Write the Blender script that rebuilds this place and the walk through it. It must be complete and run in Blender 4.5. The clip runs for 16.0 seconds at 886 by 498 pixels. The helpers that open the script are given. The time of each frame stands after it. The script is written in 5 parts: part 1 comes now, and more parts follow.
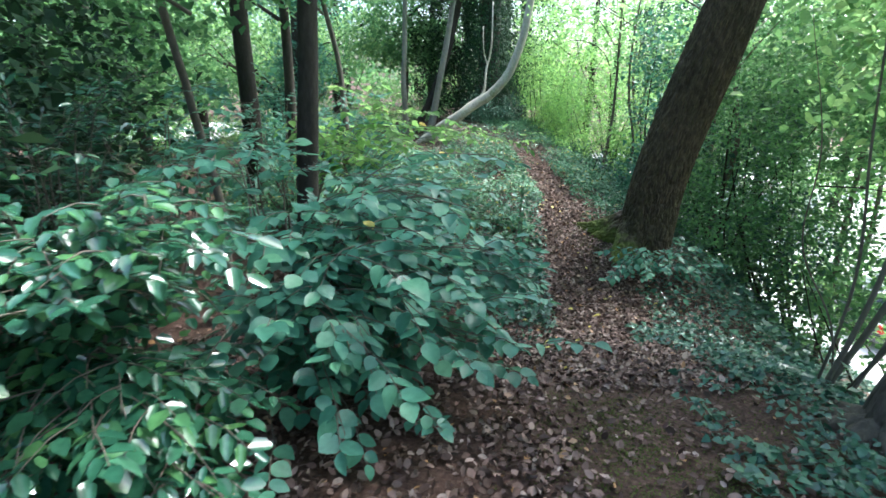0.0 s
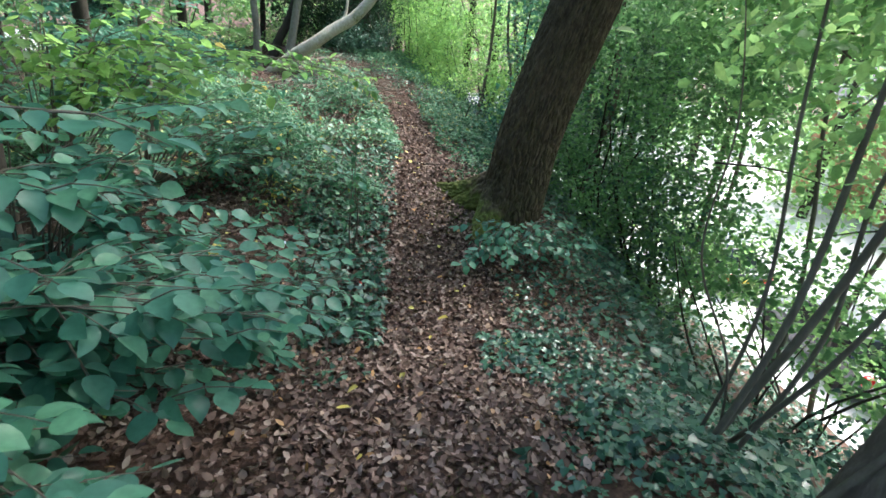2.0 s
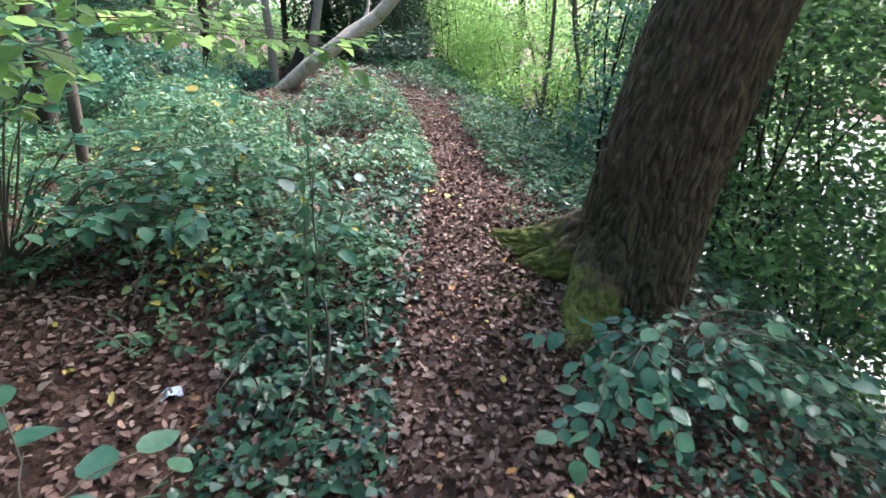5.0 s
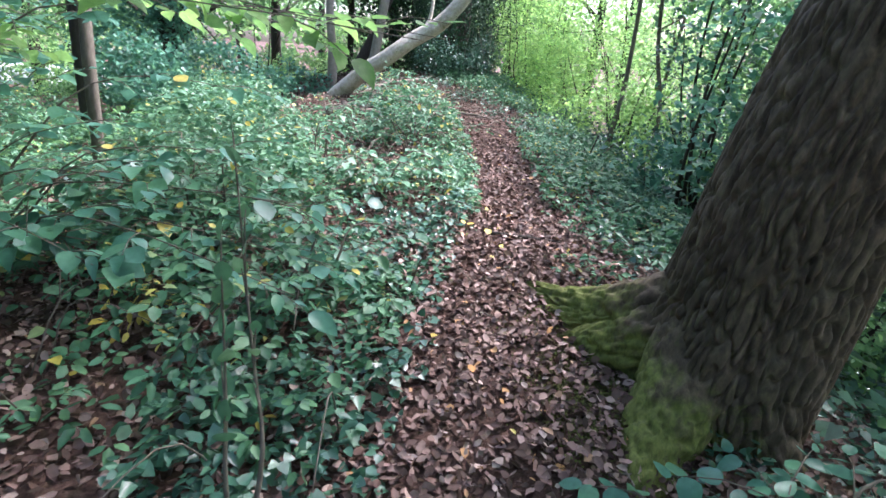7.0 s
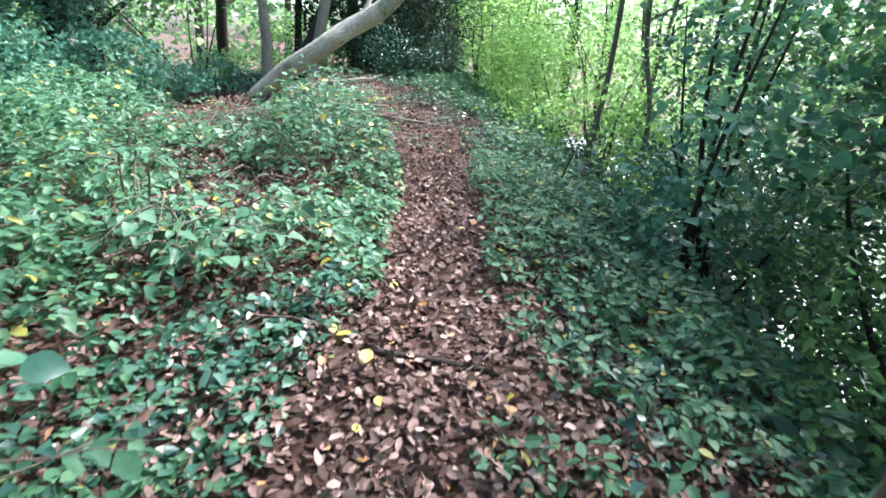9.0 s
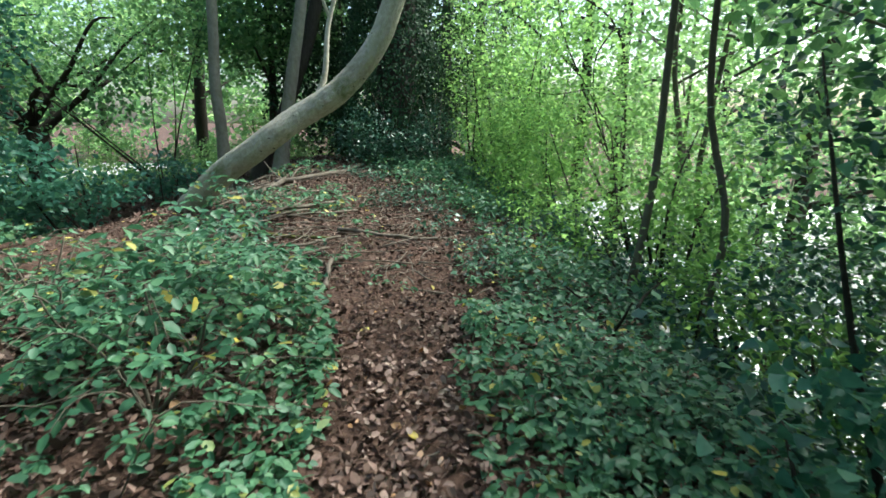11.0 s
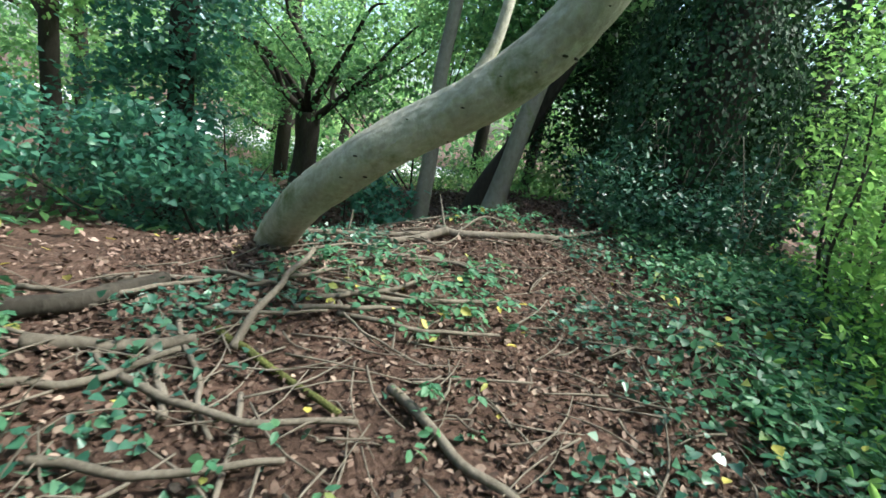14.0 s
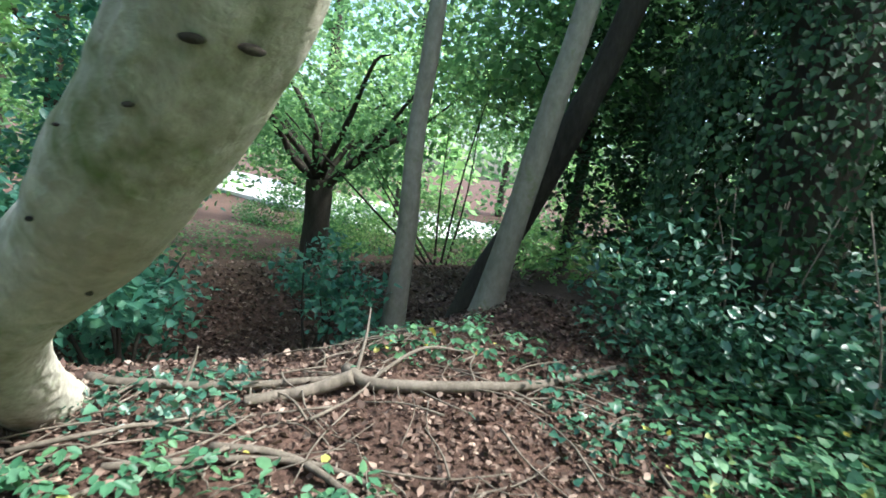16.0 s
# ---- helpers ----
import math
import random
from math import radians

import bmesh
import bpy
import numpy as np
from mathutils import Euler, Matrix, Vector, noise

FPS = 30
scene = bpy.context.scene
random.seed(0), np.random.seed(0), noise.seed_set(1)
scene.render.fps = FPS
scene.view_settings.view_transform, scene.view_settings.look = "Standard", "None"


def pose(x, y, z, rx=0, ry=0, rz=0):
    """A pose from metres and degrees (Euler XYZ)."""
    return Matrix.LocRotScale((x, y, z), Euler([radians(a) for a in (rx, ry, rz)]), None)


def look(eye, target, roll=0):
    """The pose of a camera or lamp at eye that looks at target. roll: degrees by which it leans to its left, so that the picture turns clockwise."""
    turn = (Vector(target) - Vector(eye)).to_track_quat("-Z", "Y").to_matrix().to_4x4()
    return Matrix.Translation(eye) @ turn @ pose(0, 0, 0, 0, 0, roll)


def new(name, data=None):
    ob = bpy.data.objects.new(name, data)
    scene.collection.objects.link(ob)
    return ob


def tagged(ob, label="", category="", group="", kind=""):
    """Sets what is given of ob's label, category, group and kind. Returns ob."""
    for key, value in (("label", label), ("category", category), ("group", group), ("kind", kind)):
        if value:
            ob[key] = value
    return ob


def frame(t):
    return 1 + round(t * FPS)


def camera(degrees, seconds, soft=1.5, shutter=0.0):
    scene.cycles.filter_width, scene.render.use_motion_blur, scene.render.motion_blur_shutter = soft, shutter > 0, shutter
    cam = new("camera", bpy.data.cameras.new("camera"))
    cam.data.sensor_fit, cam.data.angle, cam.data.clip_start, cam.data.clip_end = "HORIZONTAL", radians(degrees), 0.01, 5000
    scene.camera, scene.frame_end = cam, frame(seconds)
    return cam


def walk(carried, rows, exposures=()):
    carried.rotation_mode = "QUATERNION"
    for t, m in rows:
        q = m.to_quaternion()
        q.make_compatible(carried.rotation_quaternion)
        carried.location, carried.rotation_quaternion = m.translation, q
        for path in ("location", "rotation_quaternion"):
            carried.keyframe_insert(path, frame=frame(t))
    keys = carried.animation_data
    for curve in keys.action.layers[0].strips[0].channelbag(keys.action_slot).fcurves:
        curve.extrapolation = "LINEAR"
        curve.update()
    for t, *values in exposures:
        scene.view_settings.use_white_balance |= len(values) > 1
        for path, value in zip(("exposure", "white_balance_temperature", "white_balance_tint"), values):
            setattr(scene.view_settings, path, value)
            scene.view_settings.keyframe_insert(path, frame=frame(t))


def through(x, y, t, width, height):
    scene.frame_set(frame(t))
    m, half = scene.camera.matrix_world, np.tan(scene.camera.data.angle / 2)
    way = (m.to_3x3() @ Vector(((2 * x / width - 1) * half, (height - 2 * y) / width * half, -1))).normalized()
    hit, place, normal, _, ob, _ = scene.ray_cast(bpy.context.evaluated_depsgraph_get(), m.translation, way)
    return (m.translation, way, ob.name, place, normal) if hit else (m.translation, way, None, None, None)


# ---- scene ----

cam = camera(80.4, 16.0, soft=1.6, shutter=0.2)
PATH = [
    (0.0, pose(0.000, 0.000, 1.500, 72.00, -0.00, 0.00)),
    (0.5, pose(0.179, 0.419, 1.528, 70.25, -1.01, -4.08)),
    (1.0, pose(0.374, 0.781, 1.508, 68.07, -1.74, -9.94)),
    (1.5, pose(0.647, 1.122, 1.422, 66.26, -4.38, -11.31)),
    (2.0, pose(0.725, 1.456, 1.388, 65.65, -4.55, -11.15)),
    (2.5, pose(0.694, 1.765, 1.279, 63.96, -4.11, -12.77)),
    (3.0, pose(0.718, 2.185, 1.208, 62.18, -4.66, -15.54)),
    (3.5, pose(0.842, 2.603, 1.056, 60.49, -1.89, -19.12)),
    (4.0, pose(0.952, 3.053, 1.001, 63.57, -2.15, -18.93)),
    (4.5, pose(1.123, 3.561, 0.876, 67.20, -0.26, -13.88)),
    (5.0, pose(1.225, 4.048, 0.783, 67.82, -0.33, -6.83)),
    (7.5, pose(1.560, 5.179, 0.605, 69.46, -3.38, 0.58)),
    (8.0, pose(1.732, 5.627, 0.541, 68.37, -5.20, -2.41)),
    (8.5, pose(1.880, 6.139, 0.555, 68.78, -4.25, -2.40)),
    (9.0, pose(1.966, 6.627, 0.618, 69.37, -3.84, -1.48)),
    (9.5, pose(2.083, 7.090, 0.705, 72.52, -1.11, -3.11)),
    (12.0, pose(2.360, 10.137, 0.785, 77.02, 0.06, 4.88)),
    (12.5, pose(2.415, 10.743, 0.776, 77.34, -2.75, 13.72)),
    (13.0, pose(2.432, 11.298, 0.814, 78.40, -5.75, 20.00)),
    (13.5, pose(2.459, 11.815, 0.833, 78.71, -7.34, 27.32)),
    (14.0, pose(2.459, 12.339, 0.837, 76.96, -9.84, 33.04)),
    (14.5, pose(2.470, 12.919, 0.925, 76.98, -8.50, 30.57)),
    (15.0, pose(2.448, 13.432, 0.968, 80.11, -6.16, 32.59)),
    (15.5, pose(2.337, 13.907, 1.024, 80.48, -7.20, 36.09)),
    (16.0, pose(2.192, 14.324, 1.112, 81.72, -7.97, 41.19)),
]
walk(cam, PATH, exposures=[(0.0, 2.15, 5750, 5), (1.5, 2.1, 6000, 7), (3.5, 2.0, 6150, 14), (5.0, 2.25, 6000, 25), (7.5, 2.45, 5750, 26), (9.0, 2.4, 5750, 18), (9.7, 2.0, 5700, 12), (12.0, 1.38, 6350, -4), (13.5, 1.5, 6150, -2), (16.0, 1.92, 5900, 5)])

# ---- light: bright overcast day over a wood ----
SUN_EL, SUN_AZ = 55.0, 60.0
world = bpy.data.worlds.new("sky")
scene.world = world
world.use_nodes = True
wn = world.node_tree.nodes
sky = wn.new("ShaderNodeTexSky")
sky.sky_type = "NISHITA"
sky.sun_disc = False
sky.sun_elevation, sky.sun_rotation = radians(SUN_EL), radians(SUN_AZ)
sky.dust_density = 4.0
wn["Background"].inputs["Strength"].default_value = 0.15
world.node_tree.links.new(sky.outputs["Color"], wn["Background"].inputs["Color"])
sun = new("sun", bpy.data.lights.new("sun", "SUN"))
sun.data.energy, sun.data.angle, sun.data.color = 3.0, radians(10), (1.0, 0.96, 0.9)
sx, sy = math.sin(radians(SUN_AZ)), math.cos(radians(SUN_AZ))
sun.matrix_world = look((sx * 40, sy * 40, 40 * math.tan(radians(SUN_EL))), (0, 0, 0))


# ---- materials ----
def mat(name):
    m = bpy.data.materials.new(name)
    m.use_nodes = True
    nt = m.node_tree
    return m, nt, nt.nodes["Principled BSDF"]


def node(nt, kind, **values):
    n = nt.nodes.new(kind)
    for k, v in values.items():
        n.inputs[k.replace("_", " ")].default_value = v
    return n


def ramp(nt, source, stops):
    r = nt.nodes.new("ShaderNodeValToRGB")
    el = r.color_ramp.elements
    while len(el) < len(stops):
        el.new(0.5)
    for e, (p, c) in zip(el, stops):
        e.position, e.color = p, (*c, 1)
    nt.links.new(source, r.inputs["Fac"])
    return r.outputs["Color"]


def bump(nt, bsdf, source, strength, distance):
    b = node(nt, "ShaderNodeBump", Strength=strength, Distance=distance)
    nt.links.new(source, b.inputs["Height"])
    nt.links.new(b.outputs["Normal"], bsdf.inputs["Normal"])


def leaf_mat(name, stops, rough=0.45, through=0.35, gain=1.0, spec=0.4):
    """A leaf: each island its own tint, a little mottling, light passing through."""
    m, nt, b = mat(name)
    geo = nt.nodes.new("ShaderNodeNewGeometry")
    col = ramp(nt, geo.outputs["Random Per Island"], stops)
    tc = nt.nodes.new("ShaderNodeTexCoord")
    nz = node(nt, "ShaderNodeTexNoise", Scale=45.0, Detail=2.0)
    nt.links.new(tc.outputs["Object"], nz.inputs["Vector"])
    mix = nt.nodes.new("ShaderNodeMix")
    mix.data_type, mix.blend_type = "RGBA", "MULTIPLY"
    mix.inputs["Factor"].default_value = 0.5
    nt.links.new(col, mix.inputs["A"])
    nt.links.new(ramp(nt, nz.outputs["Fac"], [(0.3, (0.62, 0.66, 0.6)), (0.7, (1.2, 1.15, 1.1))]), mix.inputs["B"])
    nt.links.new(mix.outputs["Result"], b.inputs["Base Color"])
    b.inputs["Roughness"].default_value = rough
    b.inputs["Specular IOR Level"].default_value = spec
    if through:
        tr = nt.nodes.new("ShaderNodeBsdfTranslucent")
        hs = node(nt, "ShaderNodeHueSaturation", Hue=0.487, Saturation=0.92, Value=1.5 * gain)
        nt.links.new(mix.outputs["Result"], hs.inputs["Color"])
        nt.links.new(hs.outputs["Color"], tr.inputs["Color"])
        ms = node(nt, "ShaderNodeMixShader", Fac=through)
        nt.links.new(b.outputs["BSDF"], ms.inputs[1])
        nt.links.new(tr.outputs["BSDF"], ms.inputs[2])
        nt.links.new(ms.outputs["Shader"], nt.nodes["Material Output"].inputs["Surface"])
    return m


def bark_mat(name, stops, scale=6.0, stretch=0.25, rough=0.9, depth=0.02, moss=0.0):
    m, nt, b = mat(name)
    tc = nt.nodes.new("ShaderNodeTexCoord")
    mp = nt.nodes.new("ShaderNodeMapping")
    mp.inputs["Scale"].default_value = (1, 1, stretch)
    nt.links.new(tc.outputs["Object"], mp.inputs["Vector"])
    fine = node(nt, "ShaderNodeTexNoise", Scale=scale * 4, Detail=6.0, Roughness=0.65)
    big = node(nt, "ShaderNodeTexNoise", Scale=scale * 0.35, Detail=3.0)
    for n in (fine, big):
        nt.links.new(mp.outputs["Vector"], n.inputs["Vector"])
    mix = nt.nodes.new("ShaderNodeMix")
    mix.data_type = "RGBA"
    mix.inputs["Factor"].default_value = 0.45
    nt.links.new(ramp(nt, fine.outputs["Fac"], stops), mix.inputs["A"])
    nt.links.new(ramp(nt, big.outputs["Fac"], stops), mix.inputs["B"])
    out = mix.outputs["Result"]
    if moss:
        mo = node(nt, "ShaderNodeTexNoise", Scale=2.3, Detail=5.0, Roughness=0.7)
        nt.links.new(tc.outputs["Object"], mo.inputs["Vector"])
        m2 = nt.nodes.new("ShaderNodeMix")
        m2.data_type = "RGBA"
        m2.inputs["B"].default_value = (0.10, 0.13, 0.03, 1)
        nt.links.new(ramp(nt, mo.outputs["Fac"], [(0.62 - moss, (0, 0, 0)), (0.78 - moss, (1, 1, 1))]), m2.inputs["Factor"])
        nt.links.new(out, m2.inputs["A"])
        out = m2.outputs["Result"]
    nt.links.new(out, b.inputs["Base Color"])
    b.inputs["Roughness"].default_value = rough
    b.inputs["Specular IOR Level"].default_value = 0.2
    bump(nt, b, fine.outputs["Fac"], 0.7, depth)
    return m


def soil_mat():
    m, nt, b = mat("woodland_soil")
    tc = nt.nodes.new("ShaderNodeTexCoord")
    fine = node(nt, "ShaderNodeTexNoise", Scale=38.0, Detail=8.0, Roughness=0.7)
    big = node(nt, "ShaderNodeTexNoise", Scale=1.1, Detail=4.0)
    vor = node(nt, "ShaderNodeTexVoronoi", Scale=22.0)
    for n in (fine, big, vor):
        nt.links.new(tc.outputs["Object"], n.inputs["Vector"])
    a = ramp(nt, fine.outputs["Fac"], [(0.3, (0.035, 0.022, 0.017)), (0.55, (0.105, 0.066, 0.052)), (0.75, (0.2, 0.14, 0.115))])
    c = ramp(nt, big.outputs["Fac"], [(0.35, (0.75, 0.72, 0.68)), (0.65, (1.15, 1.1, 1.05))])
    mix = nt.nodes.new("ShaderNodeMix")
    mix.data_type, mix.blend_type = "RGBA", "MULTIPLY"
    mix.inputs["Factor"].default_value = 1.0
    nt.links.new(a, mix.inputs["A"])
    nt.links.new(c, mix.inputs["B"])
    nt.links.new(mix.outputs["Result"], b.inputs["Base Color"])
    b.inputs["Roughness"].default_value = 0.95
    b.inputs["Specular IOR Level"].default_value = 0.15
    bump(nt, b, fine.outputs["Fac"], 0.8, 0.03)
    return m


def plain_mat(name, col, rough=0.6, metal=0.0, vary=0.12, scale=3.0, spec=0.5):
    m, nt, b = mat(name)
    tc = nt.nodes.new("ShaderNodeTexCoord")
    nz = node(nt, "ShaderNodeTexNoise", Scale=scale, Detail=5.0)
    nt.links.new(tc.outputs["Object"], nz.inputs["Vector"])
    lo, hi = [c * (1 - vary) for c in col], [min(1, c * (1 + vary)) for c in col]
    nt.links.new(ramp(nt, nz.outputs["Fac"], [(0.3, lo), (0.7, hi)]), b.inputs["Base Color"])
    b.inputs["Roughness"].default_value, b.inputs["Metallic"].default_value = rough, metal
    b.inputs["Specular IOR Level"].default_value = spec
    return m


def furrowed_bark(name, mossy):
    """Thick brown bark with long wandering furrows; mossy on the side of the foot that faces the path."""
    m, nt, b = mat(name)
    tc = nt.nodes.new("ShaderNodeTexCoord")
    mp = nt.nodes.new("ShaderNodeMapping")
    mp.inputs["Scale"].default_value = (1, 1, 0.42)
    nt.links.new(tc.outputs["Object"], mp.inputs["Vector"])
    fine = node(nt, "ShaderNodeTexNoise", Scale=60.0, Detail=7.0, Roughness=0.7, Distortion=0.2)
    mid = node(nt, "ShaderNodeTexNoise", Scale=20.0, Detail=4.0, Roughness=0.6, Distortion=0.2)
    for n in (fine, mid):
        nt.links.new(mp.outputs["Vector"], n.inputs["Vector"])
    big = node(nt, "ShaderNodeTexNoise", Scale=1.9, Detail=4.0)
    nt.links.new(tc.outputs["Object"], big.inputs["Vector"])
    col = ramp(nt, mid.outputs["Fac"], [(0.3, (0.04, 0.03, 0.02)), (0.5, (0.078, 0.06, 0.041)), (0.7, (0.13, 0.102, 0.073))])
    for src, fac, lo, hi in ((fine, 0.9, (0.5, 0.5, 0.48), (1.4, 1.35, 1.25)), (big, 0.8, (0.7, 0.74, 0.62), (1.2, 1.12, 1.05))):
        mul = nt.nodes.new("ShaderNodeMix")
        mul.data_type, mul.blend_type = "RGBA", "MULTIPLY"
        mul.inputs["Factor"].default_value = fac
        nt.links.new(col, mul.inputs["A"])
        nt.links.new(ramp(nt, src.outputs["Fac"], [(0.3, lo), (0.7, hi)]), mul.inputs["B"])
        col = mul.outputs["Result"]
    if mossy:
        sep = nt.nodes.new("ShaderNodeSeparateXYZ")
        nt.links.new(tc.outputs["Object"], sep.inputs["Vector"])
        patch = node(nt, "ShaderNodeTexNoise", Scale=5.5, Detail=6.0, Roughness=0.7)
        nt.links.new(tc.outputs["Object"], patch.inputs["Vector"])
        last = patch.outputs["Fac"]
        for axis, k in (("Z", -0.62), ("X", -0.55)):
            ma = nt.nodes.new("ShaderNodeMath")
            ma.operation = "MULTIPLY_ADD"
            nt.links.new(sep.outputs[axis], ma.inputs[0])
            ma.inputs[1].default_value = k
            nt.links.new(last, ma.inputs[2])
            last = ma.outputs["Value"]
        mx = nt.nodes.new("ShaderNodeMix")
        mx.data_type = "RGBA"
        nt.links.new(ramp(nt, last, [(0.2, (0, 0, 0)), (0.38, (1, 1, 1))]), mx.inputs["Factor"])
        nt.links.new(col, mx.inputs["A"])
        nt.links.new(ramp(nt, fine.outputs["Fac"], [(0.3, (0.05, 0.062, 0.015)), (0.7, (0.17, 0.19, 0.045))]), mx.inputs["B"])
        col = mx.outputs["Result"]
    nt.links.new(col, b.inputs["Base Color"])
    b.inputs["Roughness"].default_value = 0.88
    b.inputs["Specular IOR Level"].default_value = 0.3
    hsum = nt.nodes.new("ShaderNodeMix")
    hsum.data_type = "RGBA"
    hsum.inputs["Factor"].default_value = 0.4
    nt.links.new(mid.outputs["Fac"], hsum.inputs["A"])
    nt.links.new(fine.outputs["Fac"], hsum.inputs["B"])
    bump(nt, b, hsum.outputs["Result"], 0.7, 0.008)
    return m


SOIL = soil_mat()
OAK_BARK = furrowed_bark("furrowed_bark", True)
OLD_BARK = bark_mat("rough_bark", [(0.3, (0.045, 0.038, 0.03)), (0.55, (0.12, 0.1, 0.078)), (0.8, (0.22, 0.19, 0.15))], 7, 0.3, depth=0.03)
MOSSY = bark_mat("mossy_root", [(0.3, (0.04, 0.036, 0.022)), (0.48, (0.085, 0.09, 0.028)), (0.75, (0.18, 0.19, 0.05))], 11, 0.8, depth=0.03)
SMOOTH_BARK = bark_mat("smooth_grey_bark", [(0.28, (0.22, 0.2, 0.15)), (0.5, (0.41, 0.38, 0.305)), (0.75, (0.6, 0.57, 0.49))], 6, 0.8, rough=0.75, depth=0.016, moss=0.06)
GREY_BARK = bark_mat("grey_green_bark", [(0.28, (0.11, 0.1, 0.075)), (0.5, (0.2, 0.185, 0.145)), (0.75, (0.3, 0.285, 0.235))], 5, 0.6, rough=0.8, depth=0.01, moss=0.04)
THIN_BARK = bark_mat("young_bark", [(0.3, (0.07, 0.06, 0.045)), (0.55, (0.13, 0.115, 0.09)), (0.8, (0.2, 0.18, 0.14))], 8, 0.4, depth=0.01)
DARK_BARK = bark_mat("dark_bark", [(0.3, (0.018, 0.015, 0.012)), (0.55, (0.045, 0.038, 0.03)), (0.8, (0.08, 0.07, 0.055))], 8, 0.3, depth=0.015)
DEAD_WOOD = bark_mat("dead_wood", [(0.3, (0.07, 0.058, 0.043)), (0.55, (0.155, 0.13, 0.103)), (0.8, (0.27, 0.235, 0.195))], 10, 0.5, depth=0.008)
G_IVY = leaf_mat("ivy_leaf", [(0.0, (0.018, 0.062, 0.042)), (0.5, (0.036, 0.11, 0.07)), (1.0, (0.07, 0.165, 0.09))], 0.34, 0.15, spec=0.5)
G_BRAMBLE = leaf_mat("bramble_leaf", [(0.0, (0.035, 0.115, 0.06)), (0.5, (0.06, 0.165, 0.085)), (0.96, (0.10, 0.22, 0.10)), (1.0, (0.45, 0.38, 0.06))], 0.5, 0.28)
G_HAZEL = leaf_mat("hazel_leaf", [(0.0, (0.038, 0.138, 0.093)), (0.6, (0.064, 0.195, 0.132)), (1.0, (0.1, 0.255, 0.14))], 0.42, 0.33, spec=0.45)
G_LAUREL = leaf_mat("glossy_leaf", [(0.0, (0.025, 0.095, 0.055)), (0.7, (0.045, 0.14, 0.075)), (1.0, (0.09, 0.22, 0.07))], 0.22, 0.15, spec=0.7)
G_CANOPY = leaf_mat("canopy_leaf", [(0.0, (0.04, 0.12, 0.04)), (0.5, (0.075, 0.19, 0.065)), (1.0, (0.13, 0.27, 0.09))], 0.5, 0.5, 1.1)
# canopy leaf lit by sun: the brightness is put into colour and translucence
G_BRIGHT = leaf_mat("painted_sunlit_leaf", [(0.0, (0.07, 0.17, 0.05)), (0.5, (0.13, 0.27, 0.085)), (1.0, (0.22, 0.36, 0.12))], 0.5, 0.6, 1.3)
# yellow-green growth; the high gain adds sunlight that doesn't reach these leaves
G_FRESH = leaf_mat("fresh_sunlit_leaf", [(0.0, (0.065, 0.16, 0.04)), (0.5, (0.115, 0.25, 0.06)), (1.0, (0.2, 0.36, 0.085))], 0.5, 0.6, 1.5)
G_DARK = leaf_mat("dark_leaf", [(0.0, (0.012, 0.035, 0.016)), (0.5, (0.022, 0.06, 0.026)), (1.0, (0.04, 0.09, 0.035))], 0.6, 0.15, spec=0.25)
LITTER = leaf_mat("dead_leaf", [(0.0, (0.035, 0.021, 0.015)), (0.3, (0.1, 0.06, 0.047)), (0.62, (0.19, 0.122, 0.1)), (0.85, (0.27, 0.185, 0.155)), (0.97, (0.38, 0.29, 0.25)), (1.0, (0.42, 0.22, 0.08))], 0.6, 0.0, spec=0.2)
OLD_LITTER = leaf_mat("old_dead_leaf", [(0.0, (0.03, 0.019, 0.014)), (0.35, (0.075, 0.046, 0.035)), (0.7, (0.14, 0.092, 0.073)), (0.94, (0.21, 0.15, 0.12)), (1.0, (0.34, 0.25, 0.2))], 0.7, 0.0, spec=0.2)
G_MOSS = leaf_mat("moss", [(0.0, (0.05, 0.058, 0.018)), (1.0, (0.12, 0.135, 0.04))], 0.8, 0.0, spec=0.1)
G_LAUREL.node_tree.nodes["Principled BSDF"].inputs["Coat Weight"].default_value = 0.6
YELLOW = leaf_mat("yellow_leaf", [(0.0, (0.5, 0.4, 0.06)), (1.0, (0.62, 0.55, 0.16))], 0.5, 0.3)
BROWN = plain_mat("withered_brown", (0.42, 0.25, 0.16), 0.7, vary=0.25, scale=20)
PAVING = plain_mat("pale_paving", (0.55, 0.53, 0.52), 0.8, vary=0.1, scale=0.7)
ROOFM = plain_mat("grey_roof_tile", (0.16, 0.15, 0.15), 0.85, vary=0.25, scale=5)
FRAMEM = plain_mat("white_frame", (0.75, 0.75, 0.74), 0.5, vary=0.05)
BRICKM = plain_mat("warm_brick", (0.42, 0.2, 0.12), 0.85, vary=0.3, scale=6)
CARGREY = plain_mat("grey_car_paint", (0.12, 0.125, 0.14), 0.25, 0.4, vary=0.05)
CARWHITE = plain_mat("pale_car_paint", (0.6, 0.62, 0.66), 0.25, 0.1, vary=0.05)
GLASSM = plain_mat("dark_car_glass", (0.02, 0.025, 0.03), 0.05, 0.0, vary=0.05)
RUBBER = plain_mat("tyre_rubber", (0.02, 0.02, 0.02), 0.8)
REDLAMP = plain_mat("red_lamp", (0.6, 0.02, 0.02), 0.2)
PLATE = plain_mat("yellow_plate", (0.75, 0.55, 0.05), 0.5)


# ---- mesh helpers ----
rng = np.random.default_rng(7)


